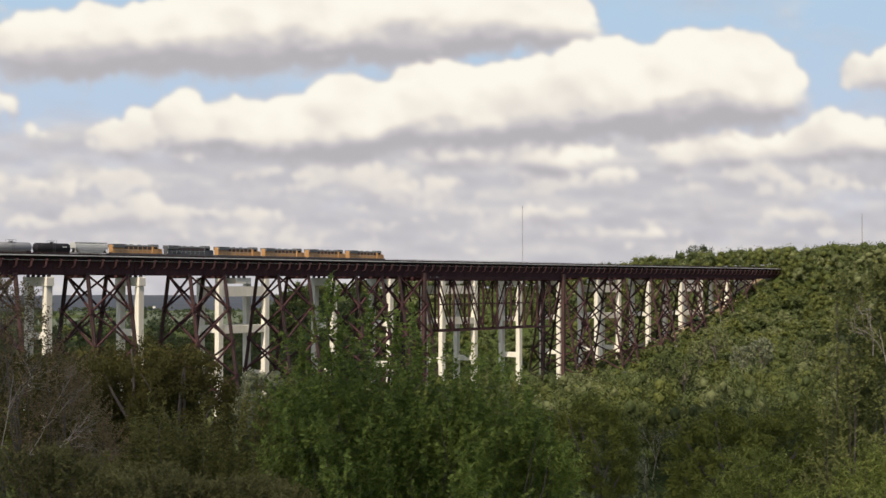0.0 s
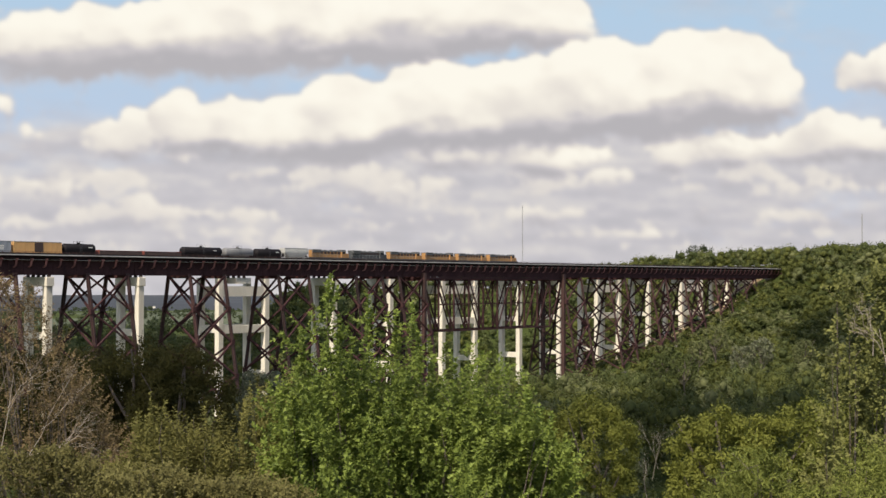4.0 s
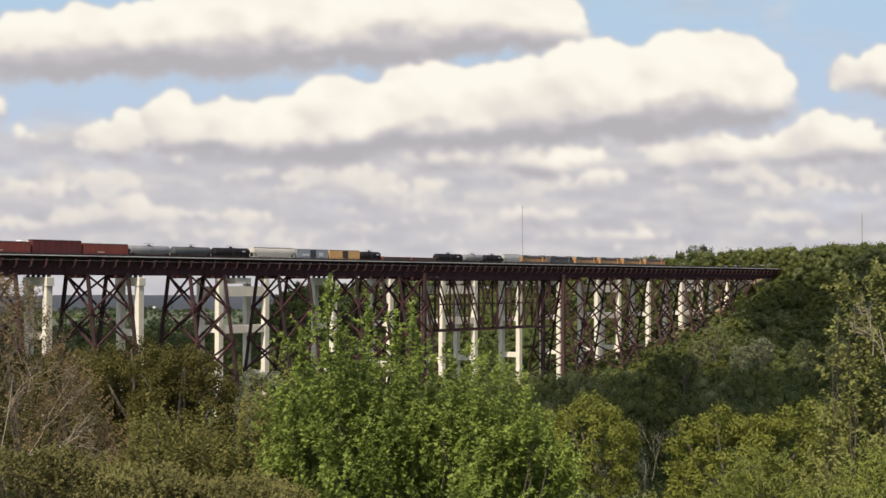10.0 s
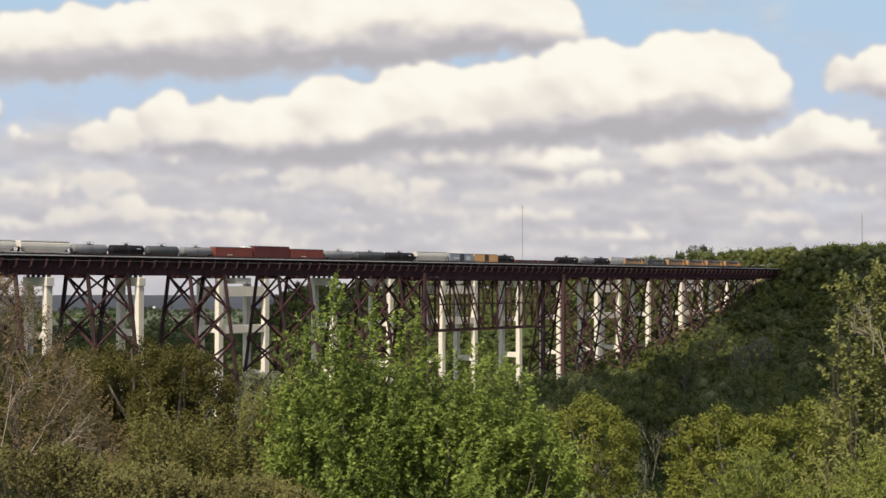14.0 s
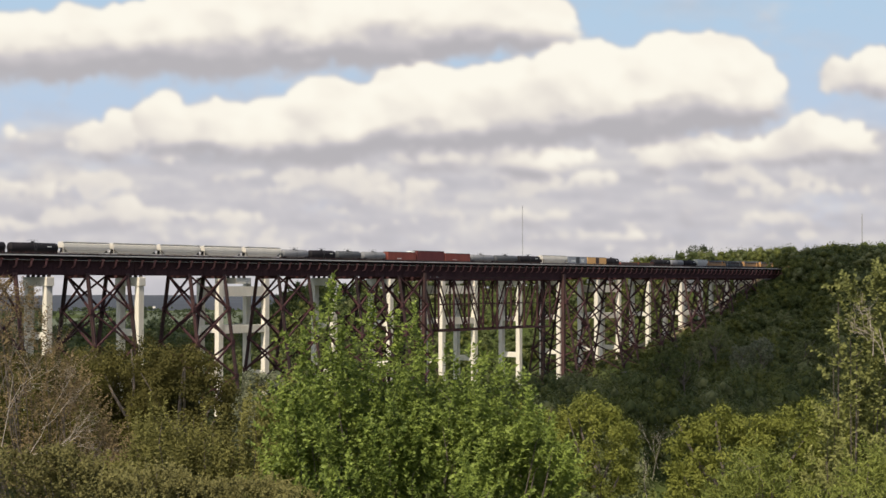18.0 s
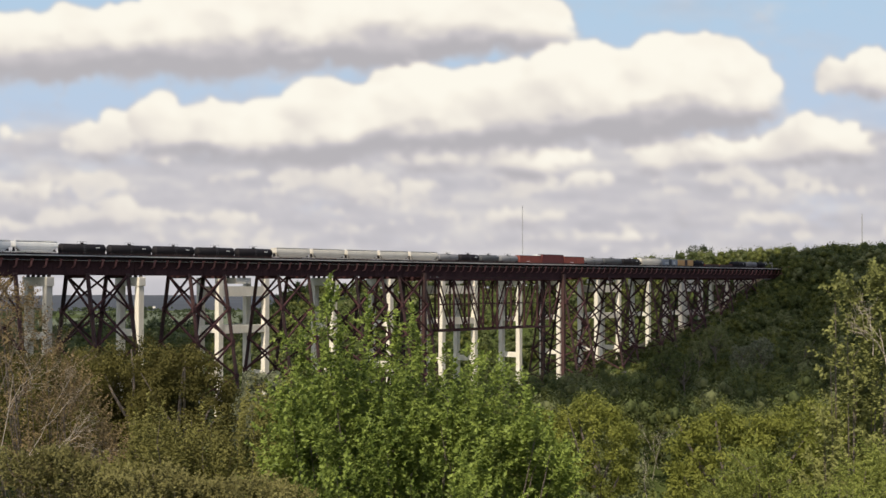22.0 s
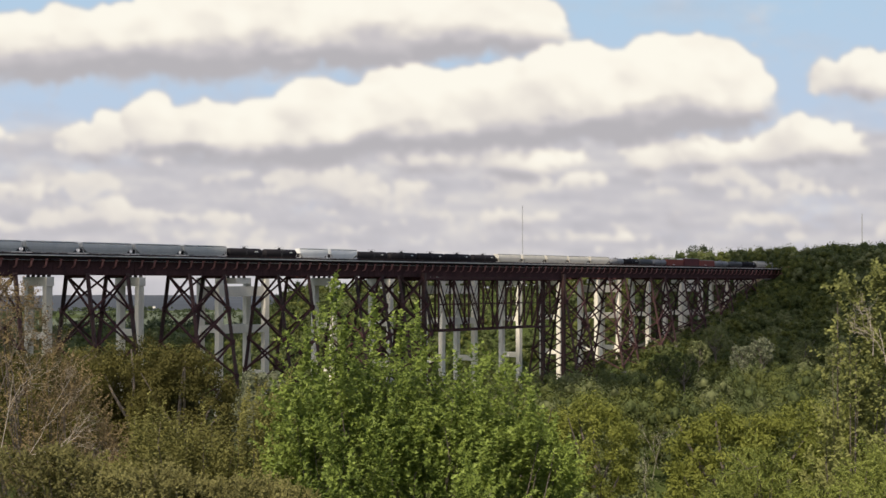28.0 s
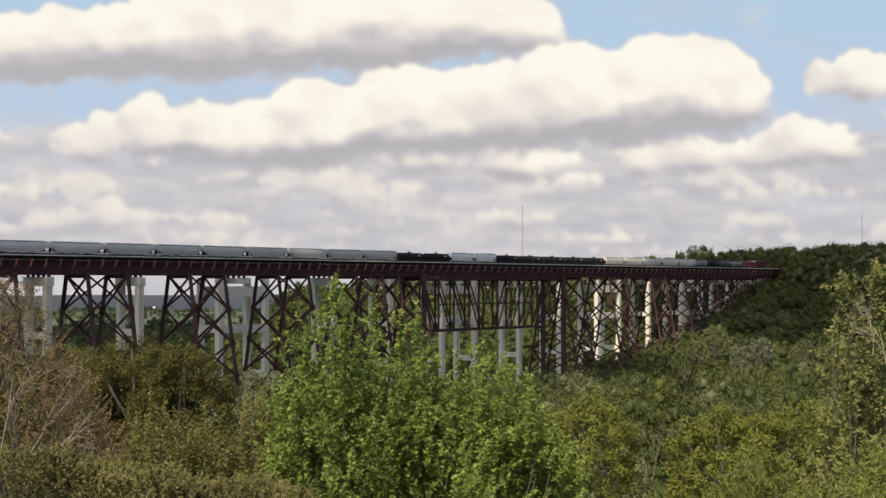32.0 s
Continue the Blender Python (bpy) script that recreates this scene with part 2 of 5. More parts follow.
def gz(x, y):
    return float(ground_z(x, y))


# ---- sky ----
def grid_noise(x, y, seed):
    xi, yi = np.floor(x).astype(int), np.floor(y).astype(int)
    fx, fy = x - xi, y - yi
    fx, fy = fx * fx * fx * (fx * (fx * 6 - 15) + 10), fy * fy * fy * (fy * (fy * 6 - 15) + 10)

    def h(a, b):
        v = np.sin(a * 127.1 + b * 311.7 + seed * 74.7) * 43758.5453
        return v - np.floor(v)
    return (h(xi, yi) * (1 - fx) + h(xi + 1, yi) * fx) * (1 - fy) + (h(xi, yi + 1) * (1 - fx) + h(xi + 1, yi + 1) * fx) * fy


def fbm(x, y, seed, octaves=5):
    v, a, tot = 0, 1.0, 0
    for o in range(octaves):
        v = v + a * grid_noise(x * 2 ** o + 17.3 * o, y * 2 ** o - 9.1 * o, seed + o)
        tot += a
        a *= 0.55
    return v / tot


# Cumulus heaps, (x, base y, half width, height above base), on a sheet 2300 units off.
HEAPS_HIGH = [(50, 112, 80, 90), (140, 122, 95, 112), (240, 114, 95, 104), (340, 106, 105, 120), (450, 104, 115, 124), (570, 98, 125, 125), (700, 88, 125, 125), (830, 84, 125, 120), (940, 80, 95, 110), (1010, 76, 50, 80)]
HEAPS_MID = [(335, 258, 60, 98), (420, 262, 80, 92), (520, 262, 80, 98), (605, 262, 60, 130), (680, 252, 80, 104), (770, 244, 90, 128), (860, 240, 100, 122), (960, 232, 100, 124), (1060, 222, 110, 146), (1150, 212, 100, 138), (1210, 206, 80, 146), (1285, 200, 85, 136), (1345, 196, 55, 122), (1386, 182, 36, 76)]
HEAPS_LOW = [(205, 276, 46, 66), (250, 272, 50, 80), (1210, 292, 60, 58), (1300, 292, 80, 66), (1370, 284, 60, 50), (1420, 280, 50, 62), (1477, 278, 66, 88), (1545, 276, 60, 60), (1590, 158, 80, 90), (1525, 150, 40, 44), (800, 300, 70, 56), (880, 300, 90, 66), (970, 304, 70, 70), (1050, 296, 50, 44), (60, 250, 24, 34), (320, 292, 50, 26)]
HEAPS_BAND = [(985, 336, 50, 44), (1080, 330, 60, 36), (620, 326, 100, 44), (1330, 326, 70, 40), (212, 340, 45, 44), (245, 396, 74, 50), (160, 400, 60, 36), (330, 392, 70, 34), (90, 345, 80, 34), (450, 402, 90, 34), (720, 352, 110, 40), (970, 396, 80, 40), (1150, 426, 80, 26), (60, 414, 70, 34), (1450, 348, 110, 34), (1390, 402, 60, 34), (540, 350, 70, 28)]
HEAPS_ROUND = [(-140, 210, 160, 90), (-360, 130, 180, 100), (1820, 230, 180, 90), (2050, 120, 190, 100), (500, -130, 260, 110), (1150, -180, 300, 110), (-100, -160, 260, 100)]
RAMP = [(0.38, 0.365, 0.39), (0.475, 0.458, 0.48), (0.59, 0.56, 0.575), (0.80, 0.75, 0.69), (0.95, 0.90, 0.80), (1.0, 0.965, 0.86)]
BLUE = [(0.55, 0.61, 0.76), (0.44, 0.61, 0.78)]


def blurred(a, n):
    """A box blur of half width n, twice."""
    for _ in range(2):
        for axis in (0, 1):
            pad = [(n + 1, n) if i == axis else (0, 0) for i in (0, 1)]
            c = np.cumsum(np.pad(a, pad, mode="edge"), axis=axis)
            hi = np.take(c, range(2 * n + 1, c.shape[axis]), axis=axis)
            lo = np.take(c, range(0, c.shape[axis] - 2 * n - 1), axis=axis)
            a = (hi - lo) / (2 * n + 1)
    return a


def softened(a):
    """A light 1-2-1 blur."""
    for axis in (0, 1):
        a = (np.roll(a, 1, axis) + 2 * a + np.roll(a, -1, axis)) / 4
    return a


def sky_field():
    """Cover and tone of the clouds over a sheet of directions."""
    step = 4.4
    xs, ys = np.arange(-500, 2100, step), np.arange(-300, 560, step)
    x, y = np.meshgrid(xs, ys)
    # bent places break up the round lumps
    wx = x + 30 * (fbm(x / 55, y / 45, 61) - 0.5) + 13 * (fbm(x / 19, y / 16, 62) - 0.5)
    wy = y + 26 * (fbm(x / 50, y / 40, 63) - 0.5) + 12 * (fbm(x / 18, y / 15, 64) - 0.5)
    rng = np.random.RandomState(77)
    # thin broken cloud, closing up towards the horizon
    veil = (fbm(x / 150, y / 60, 5) - 0.5) * 1.6 + np.interp(y, [0, 150, 215, 250, 310], [0.02, 0.04, 0.35, 0.75, 1.05])
    veil = np.clip(veil + 0.35 * np.interp(x, [250, 450, 1150, 1300], [0, 1, 1, 0]) * np.interp(y, [220, 260], [0, 1]), 0, 1)
    tone = 0.51 + 0.40 * (fbm(x / 110, y / 20, 8) - 0.5) + 0.22 * (fbm(x / 36, y / 13, 9) - 0.5)
    cover = veil * 0.9
    rows = [(rng.uniform(-600, 2200), yy, rng.uniform(18, 52), rng.uniform(10, 24)) for yy in np.linspace(315, 455, 16) for _ in range(17)]
    for heaps, bright, grain, dim in ((HEAPS_ROUND, 1.0, 1.0, 0.0), (rows, 0.66, 0.50, 0.0), (HEAPS_BAND, 0.76, 0.6, 0.0), (HEAPS_LOW, 0.94, 0.8, 0.0), (HEAPS_HIGH, 0.92, 1.0, 0.10), (HEAPS_MID, 1.0, 1.0, 0.0)):
        high = np.zeros_like(x)
        level = np.zeros_like(x)
        weight = np.full_like(x, 1e-6)
        for cx, by, rx, up in heaps:
            n = int(14 + rx * up / 150)
            for _ in range(n):
                u = rng.uniform(-1, 1)
                v = rng.uniform(0, 1) ** 0.8 * math.sqrt(max(0.02, 1 - u * u * 0.9))
                r = up * rng.uniform(0.13, 0.40) * (1 - 0.35 * abs(u))
                px, py = cx + u * rx * 0.95, by - up * 0.10 - v * (up * 0.9 - r * 0.75)
                r2 = r * rng.uniform(1.0, 1.5)
                i0, i1 = np.searchsorted(xs, (px - r2 - 18, px + r2 + 18))
                j0, j1 = np.searchsorted(ys, (py - r - 16, py + r + 16))
                if i1 <= i0 or j1 <= j0:
                    continue
                d = 1 - ((wx[j0:j1, i0:i1] - px) / r2) ** 2 - ((wy[j0:j1, i0:i1] - py) / r) ** 2
                hgt = np.sqrt(np.clip(d, 0, 1)) * r * 0.8 + np.where(d > 0, up * 0.25 * (1 - u * u), 0)
                high[j0:j1, i0:i1] = np.maximum(high[j0:j1, i0:i1], hgt)
            i0, i1 = np.searchsorted(xs, (cx - rx * 2.2, cx + rx * 2.2))
            sl = (slice(None), slice(i0, i1))
            near = np.exp(-(((x[sl] - cx) / (rx * 0.8)) ** 2)) * np.exp(-(((y[sl] - by + up * 0.5) / (up * 0.9)) ** 2))
            weight[sl] += near
            level[sl] += near * (by - y[sl]) / up
        level /= weight
        big = grain > 0.9
        lump = fbm(x / (70 * grain), y / (54 * grain), 45)
        rag = (lump - 0.5) * 2.0 + (fbm(x / (24 * grain), y / (20 * grain), 46) - 0.5) * 1.1
        curl = 1 - 2 * np.abs(fbm(x / (44 * grain), y / (38 * grain), 47) - 0.5) - 0.6 * np.abs(fbm(x / (19 * grain), y / (17 * grain), 49) - 0.5)
        rag = rag + (curl - 0.72) * 1.6
        crisp = np.clip(softened(softened(high) if big else high) / (11.0 * grain + 3) + 0.40 * rag - 0.12, 0, 1)
        loose = np.clip(blurred(high, 6 if big else 3) / (24.0 * grain + 3) + 0.42 * rag - 0.14, 0, 1)
        k = np.clip((level - 0.18 + 0.25 * rag) / 0.35, 0, 1)
        c = crisp * k + loose * (1 - k)
        c = c * c * (3 - 2 * c)
        if not big:
            c = c * (0.62 + 0.38 * bright)
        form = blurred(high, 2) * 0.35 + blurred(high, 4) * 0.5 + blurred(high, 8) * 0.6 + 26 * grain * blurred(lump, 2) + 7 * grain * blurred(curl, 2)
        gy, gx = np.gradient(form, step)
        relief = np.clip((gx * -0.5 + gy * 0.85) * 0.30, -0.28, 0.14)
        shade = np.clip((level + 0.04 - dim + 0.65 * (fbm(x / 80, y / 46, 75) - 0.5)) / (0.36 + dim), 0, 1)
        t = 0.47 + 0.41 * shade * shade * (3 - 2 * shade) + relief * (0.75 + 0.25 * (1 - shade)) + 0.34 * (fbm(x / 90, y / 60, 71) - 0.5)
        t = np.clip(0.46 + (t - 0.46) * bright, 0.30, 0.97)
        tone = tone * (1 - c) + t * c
        cover = cover * (1 - c) + c
    return x, y, softened(cover), softened(tone)


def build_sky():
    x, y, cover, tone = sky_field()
    r = 4300.0
    az = np.arctan((x - 784) / 2300.0)
    el = np.arctan((500 - y) / 2300.0 * np.cos(az))
    verts = np.stack([r * np.sin(az) * np.cos(el), r * np.cos(az) * np.cos(el), r * np.sin(el)], -1).reshape(-1, 3)
    ny, nx = x.shape
    i = (np.arange(ny - 1)[:, None] * nx + np.arange(nx - 1)[None, :]).ravel()
    faces = np.stack([i, i + nx, i + nx + 1, i + 1], 1)
    m = bpy.data.materials.new("cloudy_sky")
    m.use_nodes = True
    n, l = m.node_tree.nodes, m.node_tree.links
    n.remove(n["Principled BSDF"])
    ac = n.new("ShaderNodeAttribute")
    ac.attribute_name = "cover"
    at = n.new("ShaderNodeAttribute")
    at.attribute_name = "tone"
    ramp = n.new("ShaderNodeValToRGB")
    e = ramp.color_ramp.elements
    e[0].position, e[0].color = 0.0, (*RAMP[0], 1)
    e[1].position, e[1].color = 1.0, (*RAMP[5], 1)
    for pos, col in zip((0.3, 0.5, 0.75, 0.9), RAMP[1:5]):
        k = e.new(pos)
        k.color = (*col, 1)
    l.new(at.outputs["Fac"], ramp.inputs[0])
    geo = n.new("ShaderNodeNewGeometry")
    sep = n.new("ShaderNodeSeparateXYZ")
    l.new(geo.outputs["Position"], sep.inputs[0])
    mr = n.new("ShaderNodeMapRange")
    mr.inputs["From Min"].default_value, mr.inputs["From Max"].default_value = 200, 1000
    l.new(sep.outputs["Z"], mr.inputs["Value"])
    blue = n.new("ShaderNodeMixRGB")
    blue.inputs[1].default_value, blue.inputs[2].default_value = (*BLUE[0], 1), (*BLUE[1], 1)
    l.new(mr.outputs[0], blue.inputs[0])
    mix = n.new("ShaderNodeMixRGB")
    l.new(ac.outputs["Fac"], mix.inputs[0])
    l.new(blue.outputs[0], mix.inputs[1])
    l.new(ramp.outputs[0], mix.inputs[2])
    em = n.new("ShaderNodeEmission")
    l.new(mix.outputs[0], em.inputs["Color"])
    l.new(em.outputs[0], n["Material Output"].inputs["Surface"])
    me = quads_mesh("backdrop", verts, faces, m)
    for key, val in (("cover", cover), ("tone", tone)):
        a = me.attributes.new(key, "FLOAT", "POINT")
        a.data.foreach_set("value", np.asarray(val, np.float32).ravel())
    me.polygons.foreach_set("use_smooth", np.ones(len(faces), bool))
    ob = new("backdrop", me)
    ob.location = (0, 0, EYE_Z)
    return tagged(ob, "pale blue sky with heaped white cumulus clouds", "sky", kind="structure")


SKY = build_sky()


# Cumulus drifting with the wind behind and over the eye: their shade crosses the valley.
M_CLOUD = mat("white_cloud", (0.80, 0.80, 0.80), 1.0, 0, 0.05, 0.01, 0.3, 0.0)
SHADE = Vector((SUN_TO.x / SUN_TO.z, SUN_TO.y / SUN_TO.z))
CLOUD_Z = 950.0
WINDS = ((-0.8, 12.3), (4.0, 17.0), (-1.5, 9.0), (-1.5, 12.0), (-1.5, 12.0), (-1.5, 12.0), (-1.5, 12.0), (-0.8, 11.6))   # drift of each unseen cloud, set to time its shade on the valley


def cumulus(x, y, rx, ry, seed, lumps=46):
    """A flat-based heap of lumps whose shade lies about (x, y) on the ground at the start."""
    rng = np.random.RandomState(seed)
    bm = bmesh.new()
    for i in range(lumps):
        a, d = rng.uniform(0, 6.28), rng.uniform(0, 1) ** 0.55
        c = Vector((math.cos(a) * d * rx * 0.86, math.sin(a) * d * ry * 0.86, 0))
        r = rng.uniform(0.26, 0.42) * min(rx, ry) * (1.15 - 0.5 * d)
        got = bmesh.ops.create_icosphere(bm, subdivisions=2, radius=1.0)
        for v in got["verts"]:
            q = v.co.copy()
            k = 1 + 0.25 * noise.noise(q * 1.7 + Vector((i, seed, 0)))
            q = Vector((q.x * r * 1.3, q.y * r * 1.3, max(q.z, -0.3) * r * 0.9)) * k
            v.co = c + q
    for f in bm.faces:
        f.smooth = True
    me = mesh_of("cumulus_cloud", bm, M_CLOUD)
    ob = new("cumulus_cloud", me)
    ob.location = (x + SHADE.x * CLOUD_Z, y + SHADE.y * CLOUD_Z, CLOUD_Z)
    return tagged(ob, "white flat-based cumulus cloud drifting high over the valley", "cloud", "drifting clouds", "structure")


CLOUDS = [cumulus(-113, 53, 126, 97, 1, 125), cumulus(88, 190, 92, 148, 6, 125), cumulus(325, 513, 145, 150, 5, 85), cumulus(-230, 720, 190, 320, 7, 120), cumulus(-900, 100, 260, 200, 2), cumulus(1000, -300, 300, 180, 3), cumulus(-300, -900, 260, 190, 4), cumulus(66, 182, 66, 84, 8, 50)]


# ---- steel viaduct ----
TOP = 50.7            # under the girders
LEG_W, BATTER = 1.2, 5.5
WIDE = 10.0


def leg_at(side, z):
    """Offset across of the near (0) or far (1) leg line at height z."""
    out = (TOP - z) / BATTER
    return LEG_W - out if side == 0 else LEG_W + WIDE + out


def steel_tower(k0, k1):
    s0, s1 = bay(k0), bay(k1)
    mid = spot((s0 + s1) / 2, 6)
    base = root("viaduct_tower", "rust-brown riveted steel trestle tower with crossed braces", "bridge tower", "steel viaduct towers", at=pose(mid.x, mid.y, gz(mid.x, mid.y)))
    inv = base.matrix_world.inverted()

    def P(s, w, z):
        return inv @ spot(s, w, z)
    foot = {}
    for s in (s0, s1):
        for side in (0, 1):
            z = 0.0
            for _ in range(6):
                q = spot(s, leg_at(side, z))
                z = gz(q.x, q.y)
            z = min(z, TOP - 1.5)
            foot[s, side] = z
            bm = bmesh.new()
            a, b = P(s, leg_at(side, TOP + 0.6), TOP + 0.6), P(s, leg_at(side, z - 0.6), z - 0.6)
            # two channels with a web between
            for o in (-0.30, 0.30):
                beam(bm, a + ALONG * o, b + ALONG * o, 0.15, 0.78, ALONG)
            beam(bm, a, b, 0.10, 0.62, ACROSS)
            part("leg", bm, M_RUST, base)
            bm = bmesh.new()
            box(bm, P(s, leg_at(side, z), z + 0.1), (1.9, 1.9, 1.2), -TURN, 0.8)
            part("footing", bm, M_STONE, base, "squat stone footing")
    low = min(foot.values())
    levels = [TOP]
    while levels[-1] > low + 4:
        levels.append(max(levels[-1] - 10.2, low))
    for za, zb in zip(levels, levels[1:]):
        for side in (0, 1):
            fl = max(foot[s0, side], foot[s1, side])
            if za - 2 < fl:
                continue
            zb_ = max(zb, fl)
            zc = (za + zb_) / 2
            for at, size in ((P((s0 + s1) / 2, leg_at(side, zc), zc), (0.5, 1.0, 1.0)), (P(s0, leg_at(side, zb_), zb_), (1.05, 1.3, 1.5)), (P(s1, leg_at(side, zb_), zb_), (1.05, 1.3, 1.5))):
                bm = bmesh.new()
                box(bm, at, size, -TURN)
                part("gusset", bm, M_DARK, base)
            for u, v in ((s0, s1), (s1, s0)):
                bm = bmesh.new()
                beam(bm, P(u, leg_at(side, za), za), P(v, leg_at(side, zb_), zb_), 0.55, 0.46)
                part("brace", bm, M_DARK, base)
        for s in (s0, s1):
            fl = max(foot[s, 0], foot[s, 1])
            if za - 2 < fl:
                continue
            zb_ = max(zb, fl)
            for u, v in ((0, 1), (1, 0)):
                bm = bmesh.new()
                beam(bm, P(s, leg_at(u, za), za), P(s, leg_at(v, zb_), zb_), 0.55, 0.46)
                part("cross_brace", bm, M_DARK, base)
            if za == TOP:
                bm = bmesh.new()
                beam(bm, P(s, leg_at(0, za), za - 0.1), P(s, leg_at(1, za), za - 0.1), 0.6, 1.4)
                part("bent_cap", bm, M_DARK, base)
    return base


TOWERS = [(-40, -37), (-32, -29), (-24, -21), (-16, -13), (-8, -5), (0, 3), (8, 11), (16, 19), (24, 27), (29, 32), (52, 55), (60, 63), (68, 71), (75, 78), (82, 85), (89, 92)]
for a, b in TOWERS:
    steel_tower(a, b)


def deck():
    s0, s1 = bay(-44), bay(101)
    base = root("viaduct_deck", "dark rust-red plate girder deck with curved brackets and a railing", "bridge deck", at=pose(*spot(bay(50), 6, DECK)) @ Matrix.Rotation(-TURN, 4, "Z"))
    o = bay(50)
    # local frame: y along the deck, x towards the eye

    def bar(name, x, z, w, h, material, label="", a=s0, b=s1):
        bm = bmesh.new()
        box(bm, (x, (a + b) / 2 - o, z), (w, b - a, h))
        return part(name, bm, material, base, label)
    for x in (3.9, 1.4, -1.4, -3.9):
        bar("girder_web", x, -3.3, 0.06, 3.8, M_DARK)
        bar("flange", x, -1.35, 0.55, 0.09, M_DARK)
        bar("flange", x, -5.22, 0.62, 0.10, M_DARK)
    bar("walkway", 5.0, -0.10, 2.0, 0.14, M_TIE, "weathered timber walkway")
    bar("walkway", -5.0, -0.10, 2.0, 0.14, M_TIE, "weathered timber walkway")
    bar("fascia", 5.2, -0.70, 0.10, 1.0, M_SOOT)
    bar("handrail", 6.0, 0.95, 0.08, 0.08, M_RUST, "rust-brown steel handrail")
    bar("handrail", 6.0, 0.55, 0.06, 0.06, M_RUST, "rust-brown steel handrail")
    bar("cable_duct", 6.10, 0.06, 0.14, 0.26, M_DUCT, "pale cable duct along the deck edge")
    bar("handrail", -6.0, 0.95, 0.08, 0.08, M_RUST, "rust-brown steel handrail")
    for x in (3.3, 1.86, -1.86, -3.3):
        bar("rail", x, -0.42, 0.08, 0.16, M_RAIL, "rusted steel rail")
    bm = bmesh.new()
    s = s0 + 0.3
    i = 0
    while s < s1:
        for x in (2.58, -2.58):
            box(bm, (x, s - o, -0.86 + 0.02 * math.sin(i * 1.7)), (2.9, 0.26, 0.30))
        i += 1
        s += 0.9
    tagged(part("ties", bm, M_TIE, base, "weathered timber ties"), kind="stuff")
    # curved brackets under the deck edge
    bm = bmesh.new()
    prof = [(x, z * 0.85 + 0.25) for x, z in ((3.95, -1.42), (6.0, -1.35), (6.0, -1.62), (5.70, -1.85), (5.48, -2.4), (5.40, -3.0), (5.15, -3.6), (4.6, -4.05), (3.95, -4.25), (3.95, -4.0), (4.5, -3.82), (4.95, -3.4), (5.14, -2.9), (5.20, -2.3), (5.4, -1.75), (5.2, -1.62), (3.95, -1.7))]
    f = [bm.verts.new((x, -0.22, z)) for x, z in prof]
    g = [bm.verts.new((x, 0.22, z)) for x, z in prof]
    bm.faces.new(f)
    bm.faces.new(g[::-1])
    for i in range(len(prof)):
        j = (i + 1) % len(prof)
        bm.faces.new((f[j], f[i], g[i], g[j]))
    brk = mesh_of("bracket", bm, M_BRACKET)
    bm = bmesh.new()
    box(bm, (6.0, 0, 0.42), (0.10, 0.10, 1.15))
    post = mesh_of("railing_post", bm, M_RUST)
    bm = bmesh.new()
    box(bm, (0, 0, -3.2), (7.7, 0.14, 2.6))
    dia = mesh_of("cross_frame", bm, M_DARK)
    bm = bmesh.new()
    box(bm, (3.98, 0, -3.3), (0.12, 0.16, 3.7))
    stiff = mesh_of("stiffener", bm, M_DARK)
    for k in range(-44, 101):
        at = pose(0, bay(k) - o, 0)
        shared("bracket", brk, base, at, "curved red-painted bracket" if k == 0 else "")
        shared("railing_post", post, base, at)
        shared("railing_post", post, base, pose(0, bay(k + 0.5) - o, 0))
        shared("cross_frame", dia, base, at)
        for q in (1, 2):
            shared("stiffener", stiff, base, pose(0, bay(k + q / 3) - o, 0))


deck()


